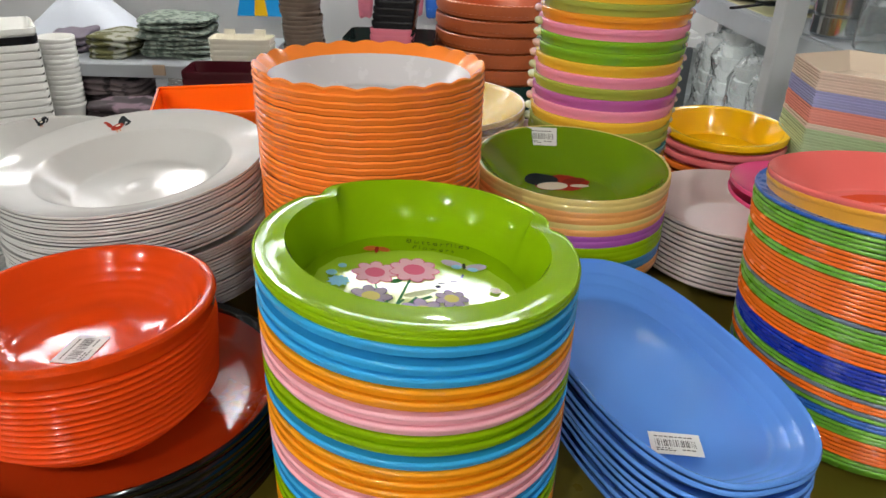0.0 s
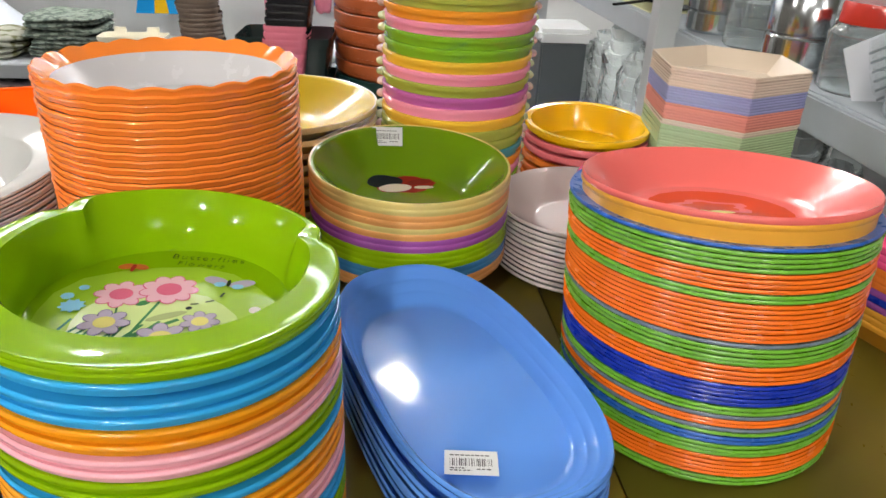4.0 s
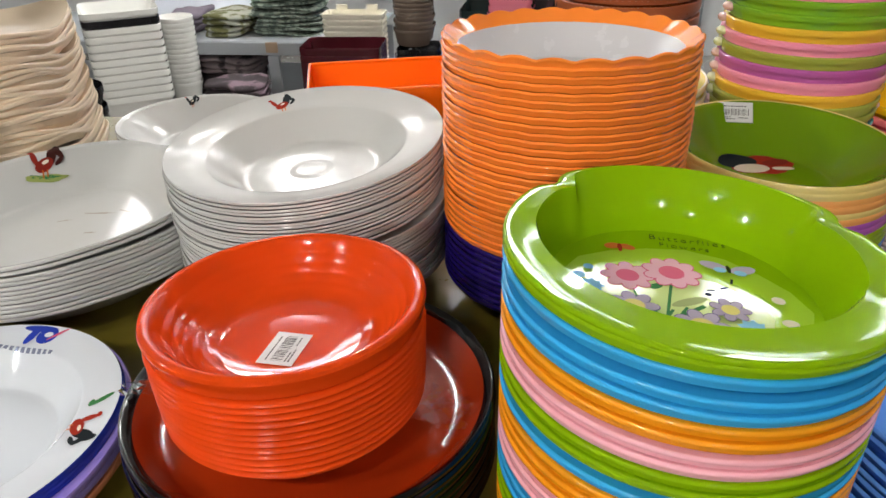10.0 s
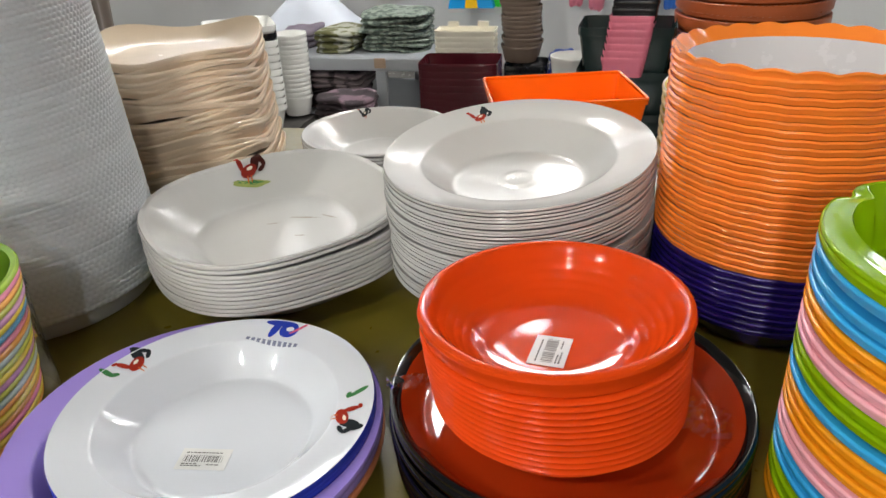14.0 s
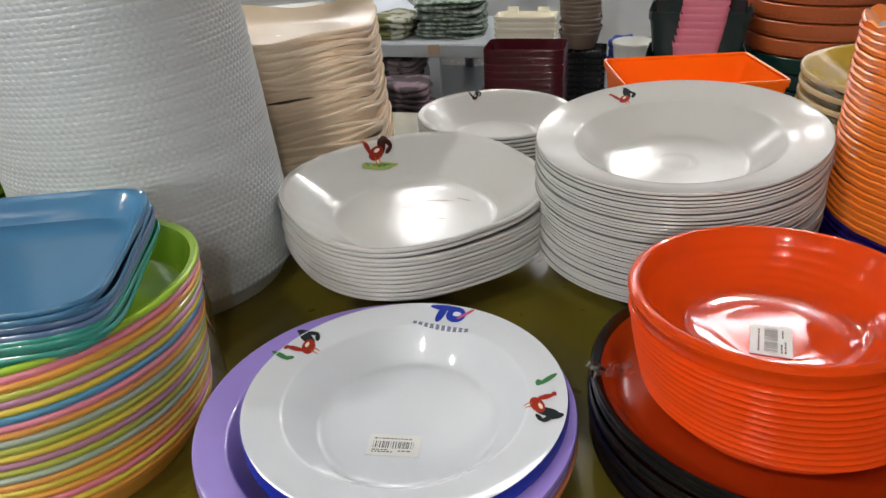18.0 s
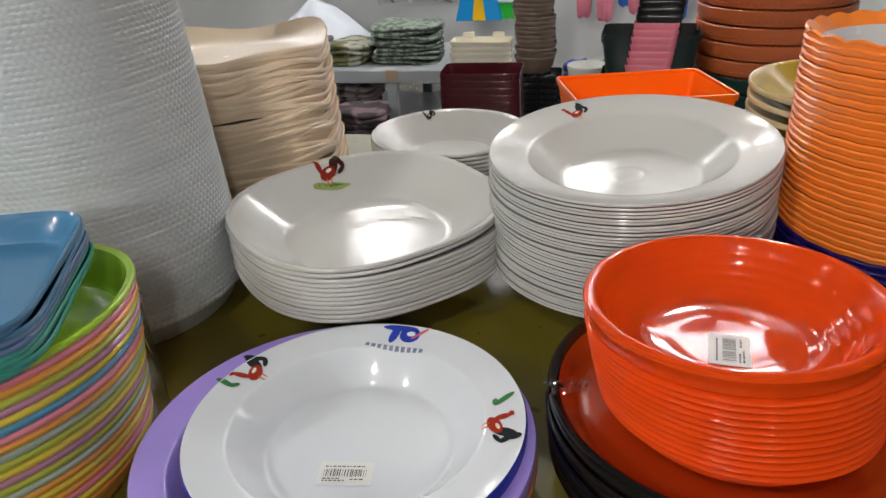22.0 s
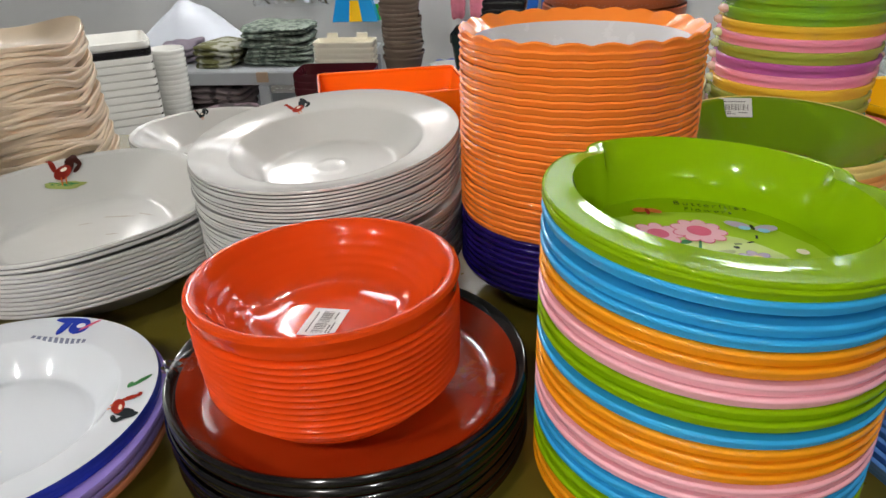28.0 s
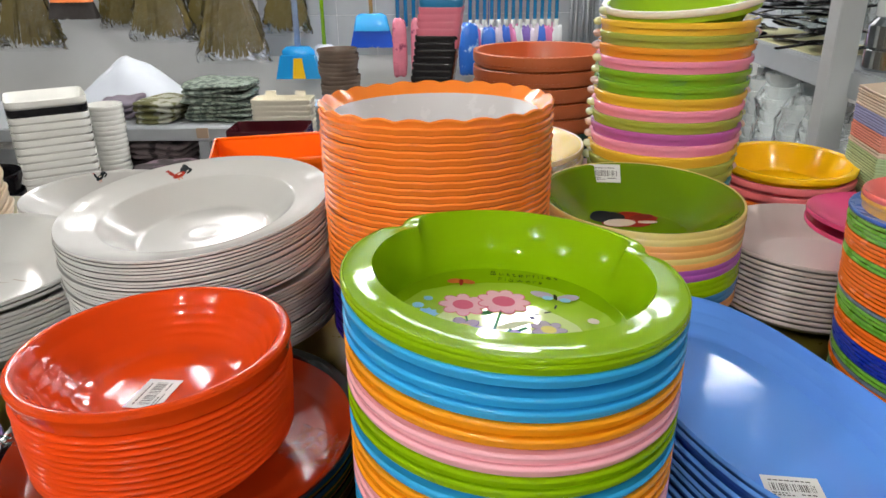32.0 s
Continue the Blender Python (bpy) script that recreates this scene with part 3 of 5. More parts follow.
stack("side_plate", side_plate, seq, (0.363, 0.505, 0.961), LOW_Z, 0.027, lambda c: PN[c] + " thin plastic plate in a tall pile", "plate", "tall pile of thin plates", (-5, 0), base_xy=(0.374, 0.501), jit=0.0005)
CORAL_PROF, CORAL_N = dish(0.105, 0.026, 0.07, flange=0, th=0.0025, lip=0.005, power=1.0)


def coral_plate(c):
    prof, _ = dish(0.105, 0.026, 0.07, flange=0, th=0.0025, lip=0.004, power=1.0, skirt=0.006 if c == CORAL else 0.0165, skin=0.001)
    return lathe("deep_plate", prof, 112, [c])


corals = stack("deep_plate", coral_plate, [CORAL, YEL], (0.366, 0.508, 0.9745), 0.934, 0.0365, lambda c: ("coral pink" if c == CORAL else "yellow") + " round plastic plate lying on a tall pile", "plate", "plates on the tall pile", (-7, -0.3))
corals[1].matrix_basis = tilted(0.366, 0.508, 0.97, -7, -0.3)

# ---- pale plates behind ----
PALEP = mat("pale_pink_melamine", "#dccfcb", 0.16)


def pale(c):
    prof, _ = dish(0.104, 0.026, 0.055, flange=0.0, th=0.0028, lip=0.0035, power=1.4)
    return lathe("pale_plate", prof, 96, [c])


stack("pale_plate", pale, [PALEP] * 12, (0.348, 0.757, 0.85), LOW_Z, 0.03, "pale pinkish melamine plate in a pile", "plate", "pile of pale plates")

# ---- tall pile of eared bowls ----
C1 = {k: plastic(v, 0.25) for k, v in dict(lime="#98bc24", orange="#e8962c", pink="#ea8fa8", green="#76a824", yellow="#e6b838", olive="#a0a844", magenta="#b85ca0", teal="#3f8c90").items()}
EARM = {k: plastic(v, 0.3, trans=0.2) for k, v in dict(a="#d3d6a0", b="#e6bcac").items()}


def eared(c):
    prof, _ = dish(0.09, 0.05, 0.05, flange=0.005, drop=0.001, th=0.004, lip=0.0062, power=1.1, bead=0.0026, skirt=0.0132, skin=0.0036)
    return lathe("eared_bowl", prof, 96, [C1[c]], smooth=24)


eareds = stack("eared_bowl", eared, ["lime", "yellow", "olive", "orange", "pink", "green", "green", "yellow", "pink", "olive", "magenta", "pink", "yellow", "olive", "olive", "teal", "orange", "pink", "green", "orange"], (0.21, 0.889, 1.0825), TABLE_Z, 0.054, lambda c: c + " plastic bowl with small ear handles in a tall pile", "bowl", "tall pile of eared bowls", base_xy=(0.207, 0.91), spin=lambda i, r: r.uniform(-6, 6))
eareds[0].matrix_basis = tilted(0.212, 0.889, 1.091, 5, -6, 4)
bm = bmesh.new()
bmesh.ops.create_uvsphere(bm, u_segments=12, v_segments=8, radius=1, matrix=Matrix.Diagonal((0.006, 0.0115, 0.0046, 1)))
EARS = []
for k in "ab":
    me = bpy.data.meshes.new("ear_handle")
    bm.to_mesh(me)
    me.materials.append(EARM[k])
    me.shade_smooth()
    EARS.append(me)
bm.free()
for i, ob in enumerate(eareds):
    for s in (-1, 1):
        part("ear_handle", EARS[(i // 2) % 2], ob, "", Matrix.Translation((s * 0.0905, 0, -0.004)))

part("rim", ring("rim", rolled(0.0905, 0.006, 0.007), 96, plastic("#e8e2c4", 0.25)), eareds[0], "thick cream rim")


def wide_bowl(c):
    prof, _ = dish(0.09, 0.038, 0.066, flange=0.007, drop=0.001, th=0.004, lip=0.008, power=0.9)
    return lathe("wide_bowl", prof, 96, [c])


YB, PB, OB, HOT = plastic("#f2bd0e", 0.16), plastic("#f48088", 0.3), plastic("#f08030", 0.3), plastic("#fc5a96", 0.3)
stack("wide_bowl", wide_bowl, [YB, PB, PB, OB, OB, OB], (0.416, 1.005, 0.866), LOW_Z, 0.039, lambda c: {YB: "yellow", PB: "coral pink", OB: "orange"}[c] + " plastic bowl in a low pile", "bowl", "low pile of wide bowls", (2.5, 0))


def pink_plate(c):
    prof, _ = dish(0.1, 0.016, 0.06, th=0.0025, lip=0.004, power=1.3)
    return lathe("pink_plate", prof, 96, [c])


stack("pink_plate", pink_plate, [HOT, HOT], (0.425, 0.722, 0.88), 0.8545, 0.0185, "hot pink plastic plate lying on a pile of pale plates", "plate", "pink plates on the pale plates", (-2, 3))
YW, CRM = plastic("#cdab26", 0.36), plastic("#e4d3a0", 0.25)


def yellow_plate(c):
    prof, n = dish(0.133, 0.04, 0.06, flange=0.004, drop=0.001, th=0.003, lip=0.006, power=1.2)
    ids = [0] * (n - 1) + [1] * (len(prof) - n)
    return lathe("shallow_bowl", prof, 96, [c, CRM], ids=ids)


stack("shallow_bowl", yellow_plate, [YW] * 8, (-0.019, 0.921, 0.915), TABLE_Z, 0.043, "yellow shallow melamine bowl with a cream outside", "bowl", "pile of shallow bowls")


def square_pile(c):
    prof, _ = dish(0.072, 0.03, 0.05, th=0.003, lip=0.006, power=1.0, steps=3)
    return lathe("square_bowl", prof, 96, [c], superellipse(5, turn=radians(20)))


stack("square_bowl", square_pile, [HOT, HOT, HOT, OB, OB, OB, VIOLET, NV2, VIOLET, YEL, YEL, YEL], (0.665, 0.6, 0.868), LOW_Z, 0.033, lambda c: {HOT: "hot pink", OB: "orange", VIOLET: "violet", NV2: "navy blue", YEL: "yellow"}[c] + " square plastic bowl in a pile", "bowl", "pile of square bowls", spin=0)

# ---- hexagonal plates ----
HX = {k: plastic(v, 0.35) for k, v in dict(beige="#dccab6", blue="#9aa0d0", coral="#e69484", green="#aec796").items()}


def hexp(c):
    prof, _ = dish(0.104, 0.024, 0.082, flange=0, th=0.0014, lip=0.0019, power=1.0, steps=3, skirt=0.0033, skin=0.001, bead=0.0009)
    return lathe("hexagon_plate", prof, 48, [HX[c]], polygon_outline(6, radians(22.5)), smooth=25)


stack("hexagon_plate", hexp, ["beige"] * 7 + ["blue"] * 6 + ["coral"] * 6 + ["beige"] * 2 + ["green"] * 31, (0.582, 0.953, 0.967), LOW_Z, 0.027, lambda c: c + " pastel hexagonal plastic plate in a pile", "plate", "pile of hexagonal plates", spin=lambda i, r: r.uniform(-0.5, 0.5))

# ---- ivory wavy plates ----
def wavy(c):
    prof, _ = dish(0.12, 0.018, 0.07, flange=0, th=0.004, lip=0.005, power=1.5, skirt=0.0125, skin=0.0046, bead=0.0022)
    ph = WAVES[c]
    return lathe("wavy_plate", prof, 144, [CREAMW], superellipse(3.4), lift=lambda a, r: (r / 0.12) ** 4 * (0.0072 * math.cos(4 * a + math.pi + ph) + 0.003 * math.cos(2 * a + 1 + 3 * ph) + 0.0009 * math.cos(7 * a + ph)))


WAVES = {"a": 0.0, "b": 0.4, "c": -0.45, "d": 0.75}
wavies = stack("wavy_plate", wavy, [random.Random(40 + i).choice("abcd") if i else "a" for i in range(27)], (-0.786, 0.865, 0.979), TABLE_Z, 0.04, "ivory melamine square plate with a wavy rim in a pile", "plate", "pile of wavy plates", jit=0.0028, spin=lambda i, r: 12 + 90 * (r.choice((0, 1, 2, 3)) if i else 1) + r.uniform(-5, 5))

# the lower plates are a little wider
for i, ob in enumerate(wavies):
    k = 0.985 + 0.055 * max(0, i - 6) / 20
    ob.matrix_basis = ob.matrix_basis @ Matrix.Diagonal((k, k, 1, 1))

# ---- fluted bin behind the ivory plates ----
FLUTED = mat("grey_brown_plastic", "#8d8682", 0.5, vary=0.1)
bin_ob = new("fluted_bin", lathe("fluted_bin", [(0, 0.01), (0.088, 0.01), (0.108, 0.5), (0.114, 0.5), (0.114, 0.485), (0.11, 0.48), (0.092, 0), (0, 0)], 160, [FLUTED], lambda t, r: 1 + 0.03 * math.cos(16 * t), smooth=50))
bin_ob.location = (-1.075, 0.99, TABLE_Z)
tagged(bin_ob, "tall grey-brown plastic bin with vertical flutes on the table", "bin")

# ---- white woven baskets ----
WOVEN = mat("white_woven_plastic", "#c6ccd0", 0.34, each=0.05)


def basket(c):
    prof, _ = dish(0.1285, 0.026, 0.114, flange=0.0, th=0.002, lip=0.0049, power=0.7, steps=3, bead=0.0017)
    return lathe("woven_basket", prof, 450, [c], lambda t, r: 1 + (0.004 * math.cos(126 * t) if r > 0.126 else 0))


stack("woven_basket", basket, [WOVEN] * 102, (-0.858, 0.611, 1.27), TABLE_Z, 0.0285, "white woven-look plastic basket in a tall pile", "basket", "tall pile of woven baskets", (5, -3), base_xy=(-0.797, 0.573), spin=lambda i, r: (i % 2) * 1.43 + r.uniform(-0.15, 0.15), jit=0.0003)

# ---- striped basins with blue trays ----
S1 = {k: plastic(v, 0.3) for k, v in dict(lime="#b0d840", pink="#f394a8", orange="#f3b054", olive="#c0c754", mauve="#c690b0", yellow="#ead454", blue="#66acd6", grey="#b4c4b4").items()}


def basin(c):
    prof, _ = dish(0.108, 0.028, 0.092, flange=0.004, drop=0.001, th=0.002, lip=0.003, power=0.8, skirt=0.0068)
    return lathe("basin", prof, 96, [S1[c]])


basins = stack("basin", basin, ["lime", "pink", "orange", "olive", "mauve", "yellow", "blue", "pink", "orange", "grey", "olive", "yellow", "mauve", "olive", "grey", "orange", "yellow", "orange", "pink", "yellow", "orange"], (-0.72, 0.335, 0.904), TABLE_Z, 0.03, lambda c: c + " plastic basin in a striped pile", "basin", "pile of striped basins", (-0.3, -4.5), base_xy=(-0.728, 0.325))
for ob in basins:
    c = ob.data.materials[0]
    part("rim", ring("rim", rolled(0.108, 0.0026, 0.0036), 96, c), ob)
T1 = {k: plastic(v, 0.3) for k, v in dict(blue="#4a7ea6", slate="#5f7aa2", teal="#3d9788").items()}


def rect_tray(c):
    prof, _ = dish(0.1, 0.018, 0.088, flange=0, th=0.003, lip=0.003, power=0.8, steps=4)
    return lathe("rectangular_tray", prof, 128, [T1[c]], superellipse(7, 1.22, 0.86))


rects = stack("rectangular_tray", rect_tray, ["blue", "blue", "blue", "slate", "slate", "teal", "teal", "teal", "teal"], (-0.754, 0.3, 0.944), 0.894, 0.021, lambda c: c + " rectangular plastic tray lying on basins", "tray", "rectangular trays on the basins", (0, 1), spin=lambda i, r: 24 + (r.uniform(-1.5, 1.5) if i else 0), jit=0.002)

# ---- bowls and plates at the far end of the table ----
LEAF = plastic("#6d9c12", 0.2)


def leaf_bowl(c):
    prof, _ = dish(0.1, 0.04, 0.05, flange=0.003, drop=0.001, th=0.003, lip=0.005, power=1.2)
    return lathe("leaf_bowl", prof, 80, [c])


stack("round_bowl", leaf_bowl, [LEAF] * 5, (-1.118, 0.575, 0.858), TABLE_Z, 0.043, "leaf green glossy plastic bowl in a low pile", "bowl", "low pile of green bowls")
PS = {k: plastic(v, 0.35) for k, v in dict(aqua="#8cc8c0", blue="#6f9bd8", sage="#8fae9c", rose="#d8a0a0", tan="#b8a890", mauve="#a890c8", green="#5fb08a").items()}


def pastel(c):
    prof, _ = dish(0.11, 0.02, 0.08, th=0.003, lip=0.006, power=1.0, steps=3)
    return lathe("pastel_plate", prof, 48, [PS[c]], polygon_outline(8), smooth=25)


stack("pastel_plate", pastel, ["aqua", "aqua", "blue", "blue", "sage", "rose", "rose", "tan", "blue", "blue", "mauve", "blue", "green"], (-1.335, 0.80, 0.945), TABLE_Z, 0.023, lambda c: c + " pastel plastic plate in a pile", "plate", "pile of pastel plates")

# ---- orange trough ----
OBX = plastic("#fb6d10", 0.35)


def trough(name, a, b, depth, taper, m, th=0.004, lip=0.008, n=12, segs=96):
    prof, _ = dish(0.1, depth, 0.1 * taper, flange=0.0, th=th, lip=lip, power=1.0, steps=3)
    return lathe(name, prof, segs, [m], superellipse(n, a * 10, b * 10), smooth=30)


ob = new("orange_planter", trough("orange_planter", 0.094, 0.07, 0.133, 0.78, OBX, n=30, segs=256))
ob.matrix_basis = tilted(-0.275, 0.928, 0.909, 0, 0, 15)
tagged(ob, "bright orange rectangular plastic planter on the table", "planter")
part("rim", ring("rim", rolled(0.1, 0.003, 0.005), 256, OBX, superellipse(30, 0.94, 0.7)), ob)

# ---- behind the table: shelf, planters, brooms ----
def thing(name, mesh, m, label, category, group=""):
    ob = new(name, mesh)
    ob.matrix_basis = m
    return tagged(ob, label, category, group)


TILE = mat("pale_grey_wall_tile", "#b9bec4", 0.22, vary=0.06, each=0.06)
tile_me = box_mesh("wall_tile", 0.246, 0.01, 0.246, TILE, 0.003)
wall = bpy.data.objects["wall_north"]
for i in range(17):
    for k in range(5):
        ob = part("wall_tile", tile_me, wall)
        ob.matrix_parent_inverse = wall.matrix_basis.inverted()
        ob.matrix_basis = Matrix.Translation((-1.24 + 0.25 * i, Y1 - 0.006, 0.66 + 0.25 * k))

SHELF_Z = 0.335
low = new("low_shelf")
low.location = (-2.4, 3.95, 0)
tagged(low, "low grey steel shelf carrying folded cloth", "shelf")
part("top_board", box_mesh("top_board", 3.0, 0.75, 0.012, STEEL, 0.002, (0, 0, SHELF_Z - 0.006)), low)
part("front_rail", box_mesh("front_rail", 3.0, 0.02, 0.062, STEEL, 0.003, (0, -0.387, SHELF_Z - 0.032)), low)
part("lower_board", box_mesh("lower_board", 3.0, 0.75, 0.012, STEEL, 0.002, (0, 0, 0.03)), low)
for sx in (-1.4, -0.2, 1.02, 1.47):
    for sy in (-0.39, 0.36):
        part("post", box_mesh("post", 0.055, 0.03, SHELF_Z - 0.064, STEEL, 0.003, (sx, sy, (SHELF_Z - 0.064) / 2)), low)
part("joint_plate", box_mesh("joint_plate", 0.06, 0.012, 0.05, mat("worn_tan_tape", "#a08a74", 0.7), 0.002, (1.02, -0.404, SHELF_Z - 0.022)), low, "worn tan tape at the joint")

CAMO = mat("camouflage_cloth", "#4a564e", 0.9, vary=0.15, second="#7f897f", mix_scale=34, mix_at=0.5, bump=0.4)
CAMO2 = mat("olive_camouflage_cloth", "#5a5a34", 0.9, vary=0.15, second="#95968a", mix_scale=17, mix_at=0.5, bump=0.4)
DARKCLOTH = mat("dark_folded_cloth", "#2c2226", 0.9, vary=0.2, second="#6a5660", mix_scale=9, bump=0.3)
WCLOTH = mat("grey_brown_cloth", "#75686a", 0.9, vary=0.15, second="#2c2628", mix_scale=12, mix_at=0.55, bump=0.3)
PALE_WHITE = mat("white_sack", "#c2c8d2", 0.5, vary=0.05, bump=0.1)


def pad(name, sx, sy, sz, m, seed, rough=0.24):
    """A soft folded piece of cloth: rounded slab with creased sides."""
    rng = random.Random(seed)
    ph = [rng.uniform(0, 6.28) for _ in range(6)]

    def outl(t, r):
        return superellipse(4, sx / 2 * 10, sy / 2 * 10)(t) * (1 + 0.03 * math.sin(3 * t + ph[0]) + 0.02 * math.sin(7 * t + ph[1]))
    prof = [(0, sz / 2), (0.06, sz / 2), (0.088, sz * 0.44), (0.098, sz * 0.25), (0.1, 0), (0.098, -sz * 0.25), (0.088, -sz * 0.45), (0.06, -sz / 2), (0, -sz / 2)]
    return lathe(name, prof, 40, [m], outl, lambda t, r: r / 0.1 * sz * rough * (math.sin(2 * t + ph[2]) + 0.6 * math.sin(5 * t + ph[3])), smooth=60)


def cloth_pile(x, y, z, sx, sy, n, dz, m, label, group, seed):
    for i in range(n):
        rng = random.Random(seed + i)
        thing("folded_cloth", pad("folded_cloth", sx * rng.uniform(0.92, 1.02), sy, dz * 1.05, m, seed + i), tilted(x + rng.uniform(-0.01, 0.01), y, z + dz * (i + 0.5), 0, rng.uniform(-2, 2), rng.uniform(-4, 4)), label, "cloth", group)


cloth_pile(-1.36, 3.85, SHELF_Z, 0.38, 0.34, 9, 0.0215, CAMO, "folded green camouflage cloth in a pile", "pile of camouflage cloths", 11)
cloth_pile(-1.67, 3.8, SHELF_Z, 0.26, 0.3, 4, 0.027, CAMO2, "olive camouflage cloth folded on the shelf", "olive camouflage cloths", 31)
cloth_pile(-1.93, 3.9, SHELF_Z, 0.2, 0.28, 3, 0.033, mat("mauve_cloth", "#6d6470", 0.9, vary=0.15), "mauve cloth folded on the shelf", "mauve cloths", 41)
cloth_pile(-1.72, 3.8, 0.036, 0.36, 0.34, 4, 0.03, DARKCLOTH, "dark patterned cloth folded on the lower shelf", "dark cloths on the lower shelf", 51)
cloth_pile(-1.68, 3.75, 0.158, 0.36, 0.34, 3, 0.028, WCLOTH, "grey patterned cloth folded on the lower shelf", "grey cloths on the lower shelf", 61)
cloth_pile(-1.5, 3.33, 0.001, 0.3, 0.24, 7, 0.03, DARKCLOTH, "dark patterned cloth folded on the floor", "dark cloths on the floor", 101)
cloth_pile(-2.2, 3.8, 0.036, 0.4, 0.34, 5, 0.035, DARKCLOTH, "dark patterned cloth folded on the lower shelf", "dark cloths on the lower shelf", 71)

# white heap standing in for a pale triangular patch on the wall
V, F = [], []
N = 26
for i in range(N + 1):
    for j in range(N + 1):
        u, v = i / N * 2 - 1, j / N * 2 - 1
        px, py = 0.36 * u, 0.2 * v
        k = max(0, 1 - abs(u) ** 1.3) * max(0, 1 - abs(v) ** 2)
        V.append((px, py, 0.27 * k * (1 + 0.1 * noise.noise(Vector((u * 3, v * 3, 2)))) + 0.01))
base = len(V)
F = [(i * (N + 1) + j, (i + 1) * (N + 1) + j, (i + 1) * (N + 1) + j + 1, i * (N + 1) + j + 1) for i in range(N) for j in range(N)]
thing("white_sack", mesh_of("white_sack", V, F, PALE_WHITE, smooth=60), Matrix.Translation((-2.0, 4.2, SHELF_Z)), "white heap on the shelf in place of a pale wall patch", "sack")

# low platform that carries the stacked planters
BOARD = mat("dark_platform_board", "#4a4744", 0.6, vary=0.15)
plat = new("platform")
plat.location = (-0.2, 2.9, 0)
tagged(plat, "low dark platform under stacked planters", "platform")
part("platform_top", box_mesh("platform_top", 1.9, 1.5, 0.03, BOARD, 0.003, (0, 0, 0.085)), plat)
for sx in (-0.85, 0.85):
    for sy in (-0.65, 0.65):
        part("foot", box_mesh("foot", 0.07, 0.07, 0.069, BOARD, 0.003, (sx, sy, 0.0345)), plat)
PZ = 0.1005


def nest(name, make, n, x, y, top, pitch, label, category, group, turn=0.0, lean=0.0, floor=PZ, wob=0.0, depth=None, mats=None):
    """Planters or pots nested in one another, the lowest on floor."""
    meshes = {}
    rng = random.Random(group)
    out = []
    for i in range(n):
        m = mats(i) if mats else None
        if m not in meshes:
            meshes[m] = make(m) if m else make(None)
        z = top - i * pitch
        out.append(thing(name, meshes[m], tilted(x + lean * (n - i) + rng.uniform(-wob, wob), y + rng.uniform(-wob, wob), z, 0, rng.uniform(-wob, wob) * 300, turn + rng.uniform(-wob, wob) * 400), label(m) if callable(label) else label, category, group))
    return out


def fit_pitch(top, depth, floor, n):
    return (top - depth - floor) / (n - 1)


MAROON = plastic("#4d1620", 0.3)
nest("maroon_planter", lambda m: trough("maroon_planter", 0.14, 0.09, 0.11, 0.82, MAROON, lip=0.022, n=10), 16, -0.735, 2.5, 0.582, fit_pitch(0.582, 0.114, PZ, 16), "maroon rectangular plastic planter in a nested stack", "planter", "stack of maroon planters", turn=2)
IVORY = plastic("#f1ecdc", 0.4)


def ivory_planter(m):
    return trough("ivory_planter", 0.13, 0.06, 0.1, 0.85, IVORY, lip=0.013, n=10)


cream = nest("ivory_planter", ivory_planter, 17, -0.83, 3.08, 0.575, fit_pitch(0.575, 0.104, PZ, 17), "ivory plastic railing planter in a nested stack", "planter", "stack of ivory planters")
for sx in (-0.065, 0.065):
    part("hook_tab", box_mesh("hook_tab", 0.048, 0.006, 0.026, IVORY, 0.0028, (sx, 0.056, 0.008)), cream[0])
TAUPE = plastic("#6f5f54", 0.45)
crate_m = mat("smoke_black_plastic", "#15181c", 0.25)
nest("black_crate", lambda m: trough("black_crate", 0.1, 0.1, 0.06, 0.9, crate_m, lip=0.02, n=8), 8, -0.61, 3.42, 0.36, fit_pitch(0.36, 0.064, PZ, 8), "smoky black square plastic crate in a stack", "crate", "stack of black crates")


def pot(name, R, depth, base, m, lip):
    prof, _ = dish(R, depth, base, flange=0.0, th=0.004, lip=lip, power=1.0, steps=3)
    return lathe(name, prof, 48, [m])


nest("taupe_pot", lambda m: pot("taupe_pot", 0.095, 0.07, 0.078, TAUPE, 0.011), 16, -0.635, 3.45, 0.735, 0.0199, "taupe brown plastic plant pot in a leaning stack", "plant pot", "stack of taupe pots", lean=-0.0008, wob=0.006)
DGREEN = plastic("#1d2b2a", 0.4)
DG2 = plastic("#14352f", 0.4)
nest("dark_green_crate", lambda m: trough("dark_green_crate", 0.16, 0.12, 0.15, 0.86, DGREEN, th=0.007, lip=0.026, n=12), 4, -0.17, 2.6, 0.69, fit_pitch(0.69, 0.157, PZ, 4), "dark green rectangular plastic crate in a stack", "crate", "stack of dark green crates", turn=-3)
PK, BK, TL = plastic("#e87f94", 0.4), plastic("#17161a", 0.4), plastic("#2f86b8", 0.35)
order = [TL] + [PK] * 4 + [BK] * 7 + [PK] * 7


def basket_box(m):
    return trough("storage_basket", 0.072, 0.055, 0.06, 0.9, m, lip=0.013, n=8)


nest("storage_basket", basket_box, 19, -0.18, 2.5, 1.0, 0.0222, lambda m: {PK: "pink", BK: "black", TL: "blue"}[m] + " small plastic storage basket in a stack", "basket", "stack of storage baskets", turn=-6, lean=0.0033, wob=0.0015, mats=lambda i: order[i])
TERRA = plastic("#bc6034", 0.6)


